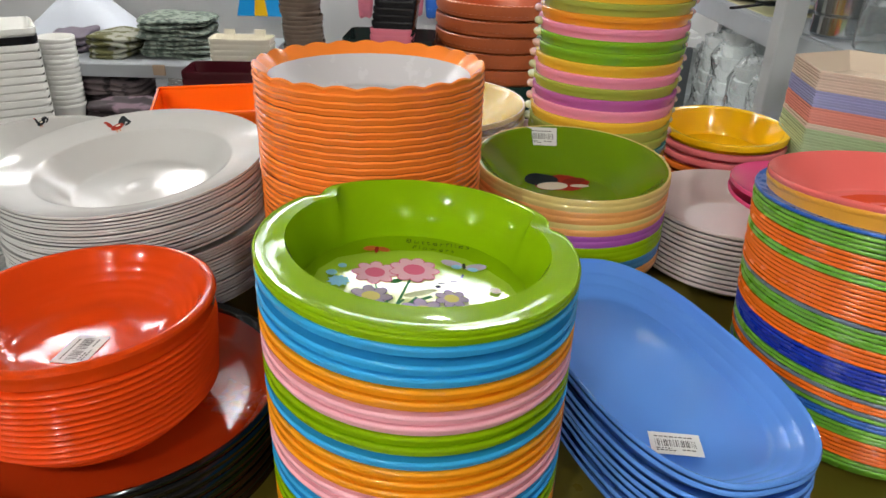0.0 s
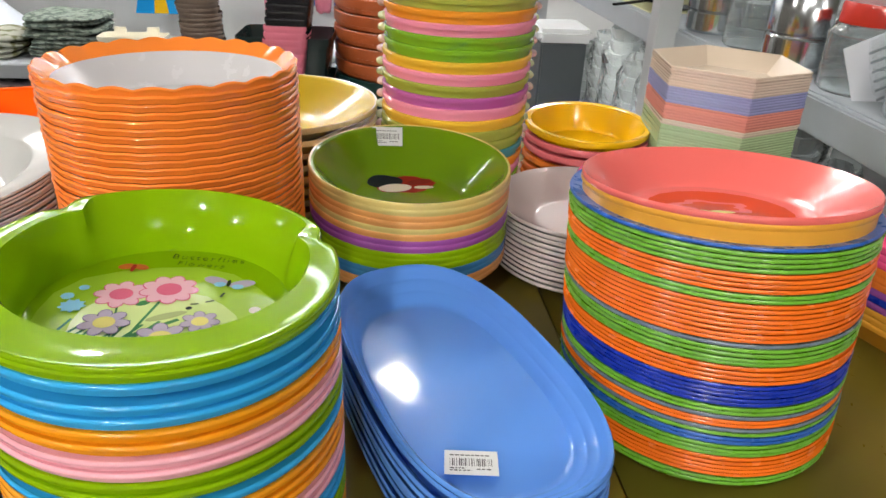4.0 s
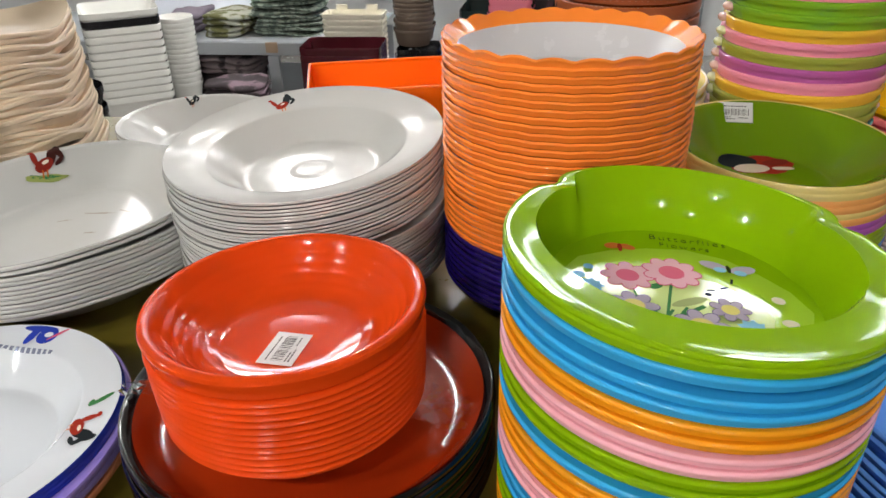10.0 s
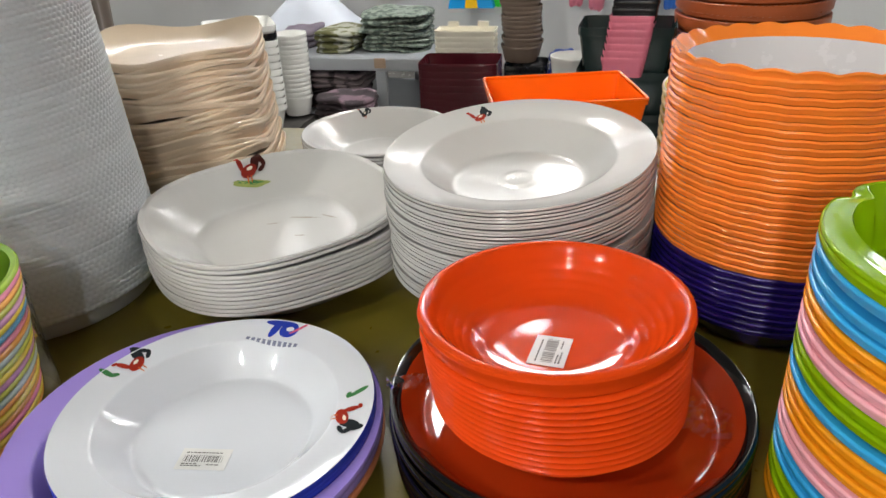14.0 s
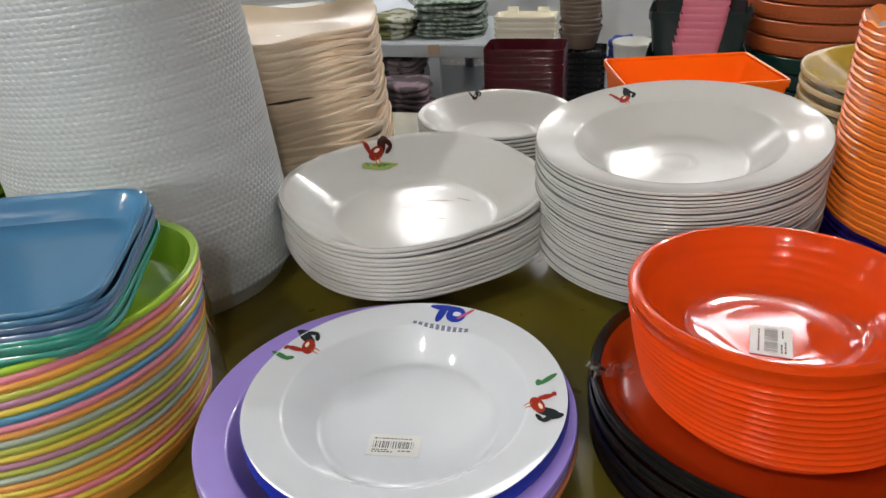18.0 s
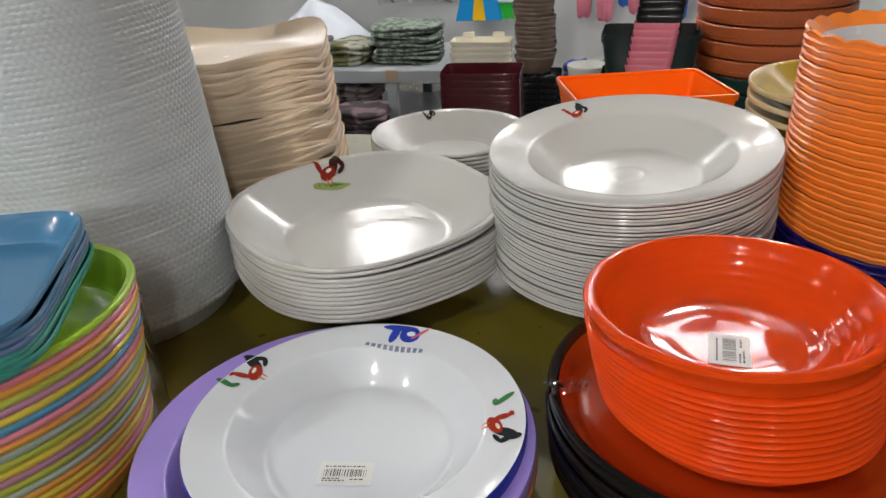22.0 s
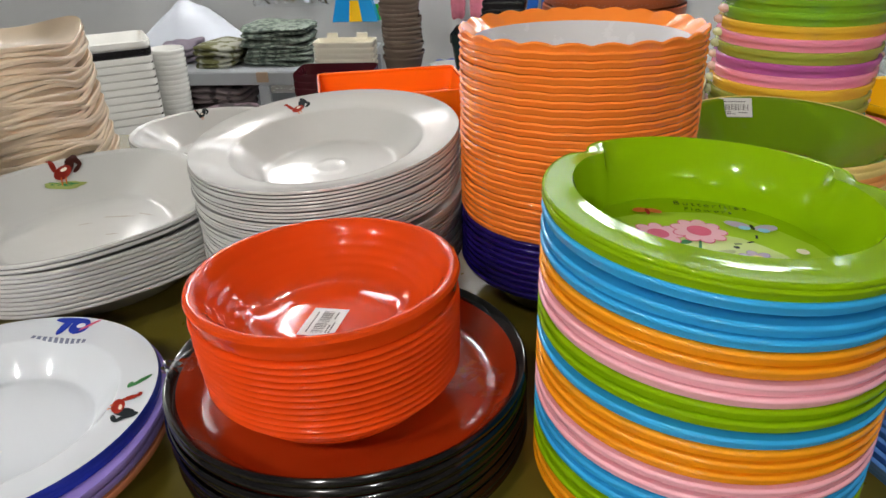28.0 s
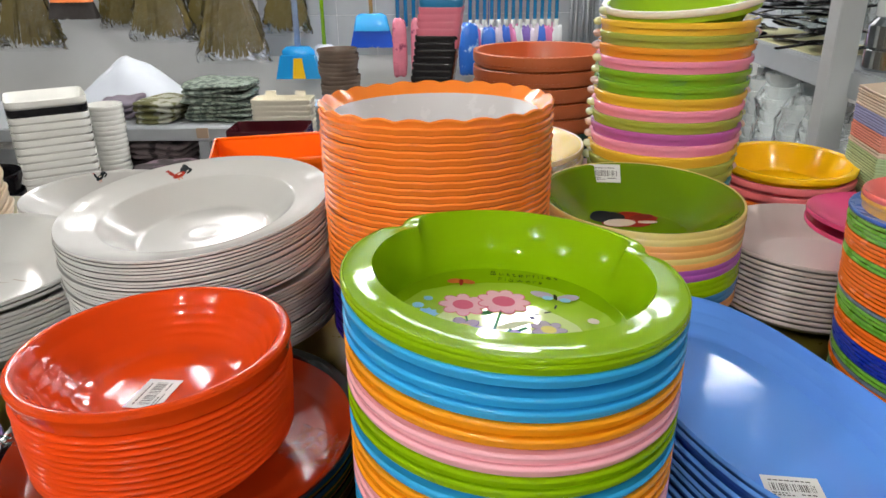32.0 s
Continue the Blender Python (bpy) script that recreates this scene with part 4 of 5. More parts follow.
def terra(m):
    prof, _ = dish(0.25, 0.22, 0.17, flange=0.012, drop=0.001, th=0.006, lip=0.034, power=1.0, steps=3, bead=0.005, skirt=0.047, skin=0.007)
    return lathe("round_planter", prof, 160, [m], lift=lambda t, r: 0.0012 * math.cos(80 * t) if r > 0.246 else 0)


nest("round_planter", terra, 10, 0.235, 2.72, 0.812, fit_pitch(0.812, 0.226, PZ, 10), lambda m: ("terracotta brown" if m == TERRA else "dark green") + " large round plastic planter in a stack", "planter", "stack of round planters", mats=lambda i: TERRA if i < 5 else DG2)
TUBW = plastic("#d8d8d4", 0.35)
nest("white_tub", lambda m: pot("white_tub", 0.085, 0.12, 0.07, TUBW, 0.012), 4, -0.385, 3.05, 0.475, fit_pitch(0.475, 0.124, PZ, 4), "white round plastic tub in a stack", "tub", "stack of white tubs")
BLUEC, TEALC = mat("blue_cloth_bag", "#1a3478", 0.6, vary=0.2), mat("teal_cloth_bag", "#1f7a70", 0.6, vary=0.2)
cloth_pile(-0.44, 3.42, PZ, 0.12, 0.14, 8, 0.038, BLUEC, "blue packaged cloth on the platform", "blue packaged cloths", 81)
cloth_pile(-0.29, 3.45, PZ, 0.14, 0.16, 7, 0.042, TEALC, "teal packaged cloth on the platform", "teal packaged cloths", 91)
cloth_pile(-0.12, 3.5, PZ, 0.24, 0.2, 8, 0.044, PALE_WHITE, "white packaged cloth on the platform", "white packaged cloths", 95)

# white square pots and cups on the left
WP = plastic("#ecece8", 0.4)
nest("white_square_pot", lambda m: trough("white_square_pot", 0.17, 0.17, 0.13, 0.8, m, lip=0.026, n=9), 12, -2.02, 3.32, 0.555, 0.0352, lambda m: ("white" if m == WP else "black") + " square plastic plant pot in a stack", "plant pot", "stack of square pots", turn=32, mats=lambda i: BK if i == 1 else WP)
stand = new("pot_stand", box_mesh("pot_stand", 0.5, 0.26, 0.03, BOARD, 0.003))
stand.location = (-2.02, 3.4, 0.016)
tagged(stand, "low dark board under white pots", "board")
nest("white_round_pot", lambda m: pot("white_round_pot", 0.087, 0.1, 0.065, WP, 0.014), 14, -1.855, 3.52, 0.47, 0.0245, "white round plastic plant pot in a stack", "plant pot", "stack of white round pots", lean=0.0006, wob=0.002)
nest("black_pot", lambda m: pot("black_pot", 0.1, 0.14, 0.075, BK, 0.02), 9, -1.37, 1.86, 0.6, fit_pitch(0.6, 0.144, 0.0005, 9), "black round plastic bucket in a nested stack", "bucket", "stack of black buckets", floor=0)

# ---- hanging on the wall ----
RAIL_Z, RAIL_Y = 1.45, 4.58
rail = new("wall_rail")
rail.location = (-1.1, RAIL_Y, RAIL_Z)
tagged(rail, "long grey steel hanging rail on the wall", "rail")
part("bar", box_mesh("bar", 4.8, 0.3, 0.03, STEEL, 0.004, (0, 0.015, 0)), rail)
for sx in (-2.2, -0.7, 0.8, 2.2):
    part("bracket", box_mesh("bracket", 0.03, 0.16, 0.12, STEEL, 0.004, (sx, 0.09, 0.075)), rail)
STRAW = mat("straw_fibre", "#74662f", 0.8, vary=0.25, grain=150, bump=0.5)
def clear_film(name, gloss, rough, crease):
    """Thin clear film: see-through, with a creased gloss that grows at grazing angles."""
    m = bpy.data.materials.new(name)
    m.use_nodes = True
    nt = m.node_tree
    nt.nodes.remove(nt.nodes["Principled BSDF"])
    clear, shine, mix, fres = (nt.nodes.new("ShaderNode" + k) for k in ("BsdfTransparent", "BsdfGlossy", "MixShader", "Fresnel"))
    clear.inputs["Color"].default_value = (0.96, 0.97, 0.97, 1)
    shine.inputs["Roughness"].default_value = rough
    fres.inputs["IOR"].default_value = gloss
    tex, bump, geo = (nt.nodes.new("ShaderNode" + k) for k in ("TexNoise", "Bump", "TexCoord"))
    tex.inputs["Scale"].default_value, tex.inputs["Detail"].default_value = crease, 3
    bump.inputs["Strength"].default_value, bump.inputs["Distance"].default_value = 0.6, 0.01
    nt.links.new(geo.outputs["Object"], tex.inputs["Vector"])
    nt.links.new(tex.outputs["Fac"], bump.inputs["Height"])
    for n in (shine, fres):
        nt.links.new(bump.outputs[0], n.inputs["Normal"])
    nt.links.new(fres.outputs[0], mix.inputs[0])
    nt.links.new(clear.outputs[0], mix.inputs[1])
    nt.links.new(shine.outputs[0], mix.inputs[2])
    nt.links.new(mix.outputs[0], nt.nodes["Material Output"].inputs["Surface"])
    return m


FILM = clear_film("clear_wrap", 2.0, 0.08, 30.0)
HANDLE_L, HANDLE_G = plastic("#a9bde0", 0.4), plastic("#8cc21c", 0.4)


def rod(name, r, length, m):
    bm = bmesh.new()
    bmesh.ops.create_cone(bm, cap_ends=True, segments=10, radius1=r, radius2=r, depth=length, matrix=Matrix.Translation((0, 0, length / 2)))
    me = bpy.data.meshes.new(name)
    bm.to_mesh(me)
    bm.free()
    me.materials.append(m)
    me.shade_smooth()
    return me


def straw_broom(x, y, z, w, h, seed):
    rng = random.Random(seed)
    b = new("straw_broom")
    b.location = (x, y, z)
    tagged(b, "straw broom head wrapped in clear film hanging on the wall", "broom", "straw brooms on the wall")
    V, F = [], []
    for i in range(170):
        u, d = rng.uniform(-1, 1), rng.uniform(-0.05, 0.05)
        tx, bx = u * w * 0.22, u * w * 0.5 + rng.uniform(-0.01, 0.01)
        bz = rng.uniform(0, 0.05) + 0.05 * u * u
        k = len(V)
        wd = 0.0035
        V.extend([(tx - wd, d * 0.4, h), (tx + wd, d * 0.4, h), (bx + wd, d, bz), (bx - wd, d, bz), (tx, d * 0.4 + 0.004, h), (bx, d + 0.004, bz)])
        F.extend([(k, k + 1, k + 2, k + 3), (k + 1, k + 4, k + 5, k + 2), (k + 4, k, k + 3, k + 5)])
    part("bristles", mesh_of("bristles", V, F, STRAW, smooth=0), b)
    part("binding", box_mesh("binding", w * 0.5, 0.06, 0.03, mat("pink_binding", "#b890a8", 0.5), 0.01, (0, 0, h * 0.86)), b)
    part("handle", rod("handle", 0.012, RAIL_Z - 0.014 - z - h, HANDLE_L), b, "", Matrix.Translation((0, 0, h)))
    # crumpled film bag
    V, F = [], []
    nu, nv = 40, 22
    for i in range(nu):
        a = 2 * math.pi * i / nu
        for j in range(nv):
            v = j / (nv - 1)
            ww = w * (0.58 - 0.3 * v)
            k = 1 + 0.16 * noise.noise(Vector((math.cos(a) * 3, math.sin(a) * 3 + seed, v * 6))) + 0.13 * noise.noise(Vector((math.cos(a) * 11, math.sin(a) * 11 + seed, v * 21)))
            V.append((ww * math.cos(a) * k, 0.085 * math.sin(a) * k, -0.02 + (h + 0.05) * v))
    F = [(i * nv + j, ((i + 1) % nu) * nv + j, ((i + 1) % nu) * nv + j + 1, i * nv + j + 1) for i in range(nu) for j in range(nv - 1)]
    o = part("film_bag", mesh_of("film_bag", V, F, FILM, smooth=0), b, "shiny crumpled clear film bag")
    o.visible_shadow = False


straw_broom(-1.9, 4.52, 0.68, 0.36, 0.4, 1)
straw_broom(-1.46, 4.45, 0.56, 0.4, 0.45, 2)
straw_broom(-1.62, 4.6, 0.66, 0.3, 0.4, 7)
straw_broom(-1.14, 4.55, 0.71, 0.26, 0.4, 3)
straw_broom(-2.72, 4.5, 0.64, 0.36, 0.4, 4)
straw_broom(-3.1, 4.5, 0.66, 0.36, 0.4, 5)
straw_broom(-2.2, 4.62, 0.75, 0.22, 0.36, 6)


def brush(name, x, y, z, w, h, head, bristle, handle, label):
    b = new(name)
    b.location = (x, y, z)
    tagged(b, label, "broom")
    V, F = [], []
    rng = random.Random(name + label)
    n = 60
    for i in range(n):
        u = (i + 0.5) / n * 2 - 1
        for d in (-0.025, 0, 0.025):
            k = len(V)
            bx = u * w / 2
            tx = bx * 0.82
            bz = rng.uniform(0, 0.012)
            V.extend([(tx - 0.003, d * 0.7, h * 0.52), (tx + 0.003, d * 0.7, h * 0.52), (bx + 0.004, d, bz), (bx - 0.004, d, bz), (tx, d * 0.7 + 0.006, h * 0.52), (bx, d + 0.007, bz)])
            F.extend([(k, k + 1, k + 2, k + 3), (k + 1, k + 4, k + 5, k + 2), (k + 4, k, k + 3, k + 5)])
    part("bristles", mesh_of("bristles", V, F, bristle, smooth=0), b)
    prof = [(0, h), (0.05, h), (0.07, h * 0.93), (0.082, h * 0.6), (0.084, h * 0.5), (0, h * 0.5)]
    part("head", lathe("head", prof, 40, [head], superellipse(5, w / 2 / 0.1, 0.42), smooth=35), b)
    part("handle", rod("handle", 0.012, RAIL_Z - 0.014 - z - h, handle), b, "", Matrix.Translation((0, 0, h)))
    return b


brush("blue_broom", -0.615, 4.5, 0.612, 0.26, 0.2, plastic("#3a9ee0", 0.3), plastic("#1550c8", 0.4), mat("pale_wood", "#c89a5a", 0.6), "blue plastic broom with deep blue bristles hanging head down")
brush("green_broom", -0.92, 4.55, 0.43, 0.16, 0.2, PALE_WHITE, plastic("#2bb83a", 0.4), HANDLE_G, "green-bristled broom with a lime handle hanging head down")
brush("dark_broom", -2.4, 4.45, 0.8, 0.3, 0.2, plastic("#f08850", 0.4), mat("dark_bristle", "#35302e", 0.8), plastic("#7ac030", 0.4), "dark-bristled broom with an orange head hanging on the wall")

# dustpan
dp_t = new("dustpan")
dp_t.location = (-1.075, 4.5, 0.435)
tagged(dp_t, "blue dustpan with a yellow stripe and a long pale handle", "dustpan")
PANB = plastic("#1f8fd0", 0.35)
V = [(-0.14, -0.05, 0), (0.14, -0.05, 0), (0.105, -0.05, 0.14), (-0.105, -0.05, 0.14), (-0.14, 0.03, 0), (0.14, 0.03, 0), (0.105, 0.03, 0.14), (-0.105, 0.03, 0.14)]
part("pan", mesh_of("pan", V, [(0, 1, 2, 3), (5, 4, 7, 6), (4, 0, 3, 7), (1, 5, 6, 2), (3, 2, 6, 7), (4, 5, 1, 0)], PANB, smooth=0), dp_t)
V = [(-0.035, -0.054, 0.002), (0.045, -0.054, 0.002), (0.03, -0.054, 0.125), (-0.022, -0.054, 0.125)]
part("stripe", mesh_of("stripe", V + [(a, b + 0.003, c) for a, b, c in V], [(0, 1, 2, 3), (7, 6, 5, 4), (0, 4, 5, 1), (1, 5, 6, 2), (2, 6, 7, 3), (3, 7, 4, 0)], plastic("#e8b818", 0.4), smooth=0), dp_t, "yellow stripe")
prof = [(0, 0.03), (0.07, 0.025), (0.1, 0.0), (0.1, -0.03), (0, -0.03)]
part("hood", lathe("hood", prof, 36, [PANB], superellipse(2.2, 1.02, 0.42)), dp_t, "", Matrix.Translation((0, 0, 0.165)))
part("handle", rod("handle", 0.018, RAIL_Z - 0.014 - 0.435 - 0.19, HANDLE_L), dp_t, "", Matrix.Translation((0.0, 0, 0.19)))

# mop refills in coloured packs with blue rods above
PKM = [plastic(c, 0.3) for c in ("#4a74d8", "#d880b0", "#e8ecf0", "#8a70c0", "#e0d4e4")]
BLUEROD = plastic("#2a9fdc", 0.35)
GREYROD = mat("grey_steel_rod", "#a8adb2", 0.3, metal=0.7)
for i in range(13):
    x = -0.02 + 0.044 * i
    mop = new("mop_pack")
    mop.location = (x, 4.62, 0.6)
    tagged(mop, "mop head in a bright printed pack under a blue rod", "mop", "mops on the wall")
    part("pack", pad("pack", 0.075, 0.06, 0.11, PKM[i % 5], 100 + i), mop, "", Matrix.Translation((0, 0, 0.055)))
    part("collar", rod("collar", 0.014, 0.05, plastic("#e8ece8", 0.4)), mop, "white collar", Matrix.Translation((0, 0, 0.11)))
    part("rod", rod("rod", 0.011, RAIL_Z - 0.014 - 0.76, BLUEROD), mop, "", Matrix.Translation((0, 0, 0.16)))
for i in range(10):
    thing("steel_rod", rod("steel_rod", 0.012, 1.42, GREYROD), tilted(0.6 + 0.034 * i, 4.64 - 0.03 * (i % 2), 0.0, -1, random.Random(i).uniform(-0.5, 0.5)), "grey steel curtain rod standing by the wall", "rod", "steel rods by the wall")
for i in range(5):
    thing("blue_rod", rod("blue_rod", 0.012, RAIL_Z - 0.014 - 0.72, BLUEROD), tilted(-0.47 + 0.05 * i, 4.66, 0.72, 0, 0), "blue broom rod hanging on the wall", "rod", "blue rods on the wall")
PINKP, BLUEP = mat("pink_mesh_pack", "#d0788c", 0.4, vary=0.3, second="#7a2a50", mix_scale=18, mix_at=0.6), mat("blue_printed_pack", "#2a6ac8", 0.3, vary=0.2, second="#c8dcee", mix_scale=16, mix_at=0.62)
for i, (x, z, sx, sz, m) in enumerate(((-0.45, 0.44, 0.09, 0.34, PINKP), (-0.33, 0.42, 0.1, 0.36, PINKP), (-0.22, 0.5, 0.08, 0.34, BLUEP), (-0.03, 0.45, 0.12, 0.3, BLUEP), (0.09, 0.42, 0.09, 0.3, BLUEP), (-0.15, 0.46, 0.1, 0.26, PINKP))):
    hp = thing("hanging_pack", pad("hanging_pack", sx, 0.06, sz, m, 200 + i, 0.03), Matrix.Translation((x, 4.5 - 0.02 * (i % 2), z + sz / 2)), ("pink mesh" if m == PINKP else "blue printed") + " pack of sponges hanging on the wall", "pack", "packs on the wall")
    part("loop", rod("loop", 0.002, RAIL_Z - 0.013 - z - sz + 0.02, BLUEP), hp, "thin hanging loop", Matrix.Translation((0, 0, sz / 2 - 0.02)))

# ---- steel rack with clear jars at the side ----
RX, RZ = 0.765, 0.905
rack = new("side_rack")
rack.location = (RX, 1.6, 0)
tagged(rack, "grey steel rack with shelves of clear jars", "rack")
SHELFP = mat("grey_shelf_paint", "#a9b0b6", 0.4, vary=0.08)
LIGHTST = mat("light_speckled_steel", "#b4b8ba", 0.35, vary=0.1, grain=400, bump=0.1)
for z in (RZ, 0.52, 0.15, 1.4):
    part("shelf_board", box_mesh("shelf_board", 0.45, 2.4, 0.012, SHELFP, 0.002, (0.23, 0, z - 0.006)), rack)
    part("shelf_lip", box_mesh("shelf_lip", 0.014, 2.4, 0.055, SHELFP, 0.003, (-0.003, 0, z - 0.028)), rack)
for y, w in ((-0.02, 0.07), (1.15, 0.06), (-1.15, 0.06)):
    part("upright", box_mesh("upright", 0.03, w, 2.0, LIGHTST, 0.003, (-0.027, y, 1.0)), rack, "light speckled steel upright")
    part("upright_flange", box_mesh("upright_flange", 0.05, 0.008, 2.0, LIGHTST, 0.002, (-0.03, y - w / 2 - 0.005, 1.0)), rack)

JARG = mat("clear_jar_plastic", "#eef2f2", 0.04, trans=0.95, bump=0.02, vary=0)
JARG.node_tree.nodes["Principled BSDF"].inputs["IOR"].default_value = 1.35
CANM = mat("polished_canister_steel", "#c9ccce", 0.14, metal=1.0, bump=0.03)
LIDM = [plastic(c, 0.3) for c in ("#d8dcdc", "#c8382c", "#e8ecec")]


def jar(x, y, z, r, h, lid, label="clear plastic jar with a lid on the rack", group="clear jars on the rack", steel=False):
    j = new("steel_canister" if steel else "clear_jar")
    j.location = (x, y, z)
    tagged(j, label, "jar", group)
    prof = [(0, 0.004), (r * 0.92, 0.004), (r * 0.96, h * 0.1), (r * 0.96, h * 0.34), (r * 0.9, h * 0.37), (r * 0.96, h * 0.4), (r * 0.96, h * 0.74), (r * 0.75, h * 0.86), (r * 0.73, h), (r * 0.78, h), (r * 0.8, h * 0.87), (r, h * 0.75), (r, h * 0.4), (r * 0.94, h * 0.37), (r, h * 0.34), (r, h * 0.05), (r * 0.9, 0), (0, 0)]
    g = part("body", lathe("body", prof, 32, [CANM if steel else JARG]), j)
    g.visible_shadow = steel
    lp = [(0, h + 0.018), (r * 0.8, h + 0.018), (r * 0.84, h + 0.012), (r * 0.84, h - 0.012), (0, h - 0.012)]
    part("lid", lathe("lid", lp, 32, [LIDM[lid]]), j)
    return j


rngj = random.Random(8)
for i in range(7):
    for k in range(2):
        jar(RX + 0.075 + 0.14 * k, 0.55 + 0.165 * i + 0.03 * k, RZ + 0.0005, 0.062 + rngj.uniform(-0.008, 0.006), 0.13 + rngj.uniform(-0.02, 0.04), rngj.choice((0, 0, 1, 2)), *(("shiny steel canister with a white lid on the rack", "steel canisters on the rack", True) if (i + k) % 2 == 0 else ()))
for i in range(16):
    jar(RX + 0.25, 0.55 + 0.135 * i, 0.5205, 0.05, 0.2 + rngj.uniform(-0.04, 0.06), 2, "tall clear plastic bottle on the rack", "clear bottles on the rack")
for i in range(6):
    jar(RX + 0.3, 1.78 + 0.15 * i, RZ + 0.0005, 0.06, 0.15 + 0.03 * (i % 3), 0)
# black spatulas heaped on a pale sheet on the rack
thing("paper_sheet", box_mesh("paper_sheet", 0.2, 0.62, 0.002, mat("pale_yellow_paper", "#dcd9a8", 0.7), 0), Matrix.Translation((RX + 0.115, 2.08, RZ + 0.0015)), "pale yellow paper sheet under black spatulas", "paper")
prof = [(0, 0.003), (0.026, 0.003), (0.034, 0.001), (0.035, -0.001), (0.03, -0.003), (0, -0.003)]
paddle = lathe("black_spatula", prof, 28, [BK], superellipse(3, 1.15, 0.85))
grip = box_mesh("handle", 0.12, 0.013, 0.005, BK, 0.0015, (0.09, 0, 0.0))
for i in range(32):
    rg = random.Random(70 + i)
    sp_t = thing("black_spatula", paddle, tilted(RX + 0.07 + rg.uniform(-0.045, 0.045), (1.84, 2.0, 2.2)[i % 3] + rg.uniform(-0.05, 0.05), RZ + 0.006 + 0.016 * (i // 3), rg.uniform(-8, 8), rg.uniform(-12, 12), rg.uniform(0, 360)), "black plastic spatula in a heap on the rack", "spatula", "black spatulas on the rack")
    part("handle", grip, sp_t)

# glasses bundled in crumpled film on the lower shelf
TGLASS = mat("pressed_glass", "#f6fafa", 0.06, trans=0.55, bump=0.05, vary=0)
TUMBLER = lathe("tumbler", [(0, 0.004), (0.03, 0.004), (0.034, 0.012), (0.04, 0.028), (0.041, 0.034), (0.044, 0.034), (0.043, 0.026), (0.036, 0.008), (0.031, 0), (0, 0)], 18, [TGLASS], lambda t, r: 1 + 0.03 * math.cos(9 * t), smooth=25)

for i in range(28):
    rg = random.Random(300 + i)
    V, nu, nv = [], 24, 14
    hh, rr = rg.uniform(0.22, 0.32), rg.uniform(0.05, 0.062)
    for a_i in range(nu):
        a = 2 * math.pi * a_i / nu
        for j in range(nv):
            v = j / (nv - 1)
            k = rr * (1 - 0.5 * max(0, v - 0.75) * 4) * (1 + 0.22 * noise.noise(Vector((math.cos(a) * 2.5, math.sin(a) * 2.5 + i * 3, v * 7))))
            V.append((k * math.cos(a), k * math.sin(a), hh * v))
    Fq = [(a_i * nv + j, ((a_i + 1) % nu) * nv + j, ((a_i + 1) % nu) * nv + j + 1, a_i * nv + j + 1) for a_i in range(nu) for j in range(nv - 1)]
    wg = new("wrapped_glass")
    wg.location = (RX + 0.055 + 0.115 * (i % 2), 0.6 + 0.128 * (i // 2) + 0.05 * (i % 2), 0.5205)
    tagged(wg, "drinking glasses bundled in shiny crumpled film", "glass", "wrapped glasses on the rack")
    film = part("film", mesh_of("film", V, Fq, FILM, smooth=0), wg, "shiny crumpled clear film")
    film.visible_shadow = False
    n_g = int(hh / 0.034)
    for k in range(n_g):
        g = part("tumbler", TUMBLER, wg, "", Matrix.Translation((0, 0, 0.002 + 0.034 * k)))
        g.visible_shadow = False

# white tray and price list
thing("white_tray", box_mesh("white_tray", 0.17, 0.2, 0.04, plastic("#e8eaec", 0.35), 0.012), Matrix.Translation((0.69, 2.25, 0.775)), "white rounded plastic tray on a dark stand", "tray")
thing("dark_stand", box_mesh("dark_stand", 0.14, 0.16, 0.753, mat("dark_grey_plastic", "#50565a", 0.5), 0.006), Matrix.Translation((0.69, 2.25, 0.3775)), "dark grey plastic stand holding a white tray", "stand")
PAPER = mat("white_paper", "#dfe2e8", 0.7, vary=0.03)
GREYB = mat("grey_print", "#9aa0a6", 0.7)
pl = new("price_list", box_mesh("price_list", 0.2, 0.001, 0.28, PAPER, 0))
pl.matrix_basis = tilted(0.915, 0.985, 0.885, -8, 0, 0) @ Matrix.Rotation(radians(-22), 4, "Y")
tagged(pl, "white printed paper list hanging from the rack", "paper")
for i in range(14):
    part("print_row", box_mesh("print_row", 0.15, 0.0006, 0.004, GREYB, 0, (0.01, -0.0012, 0.12 - 0.014 * i)), pl)

# ---- prints and stickers ----
INK_RED, INK_GREEN, INK_BLUE = mat("red_print", "#9c2c1c", 0.7, bump=0, spec=0.08), mat("green_print", "#3f7a48", 0.7, bump=0, spec=0.08), mat("blue_print", "#2a3fa8", 0.7, bump=0, spec=0.08)
INK_DARK, INK_PINK, INK_ROSE = mat("dark_print", "#20262a", 0.7, bump=0, spec=0.08), mat("pink_print", "#e6b0be", 0.6, bump=0, spec=0.08), mat("rose_print", "#d4607e", 0.6, bump=0, spec=0.08)
INK_LILAC, INK_LEMON, INK_MINT, INK_PALE = mat("lilac_print", "#b4a6ba", 0.6, bump=0, spec=0.08), mat("lemon_print", "#dfd27a", 0.6, bump=0, spec=0.08), mat("sky_print", "#8cc4e0", 0.6, bump=0, spec=0.08), mat("pale_print", "#cbdc8a", 0.08, bump=0, spec=0.5)
INK_MAROON, INK_GRASS, INK_CREAM = mat("maroon_print", "#86281e", 0.7, bump=0, spec=0.08), mat("grass_print", "#96a25c", 0.35, bump=0, spec=0.15), mat("cream_print", "#e8dcc8", 0.7, bump=0, spec=0.08)


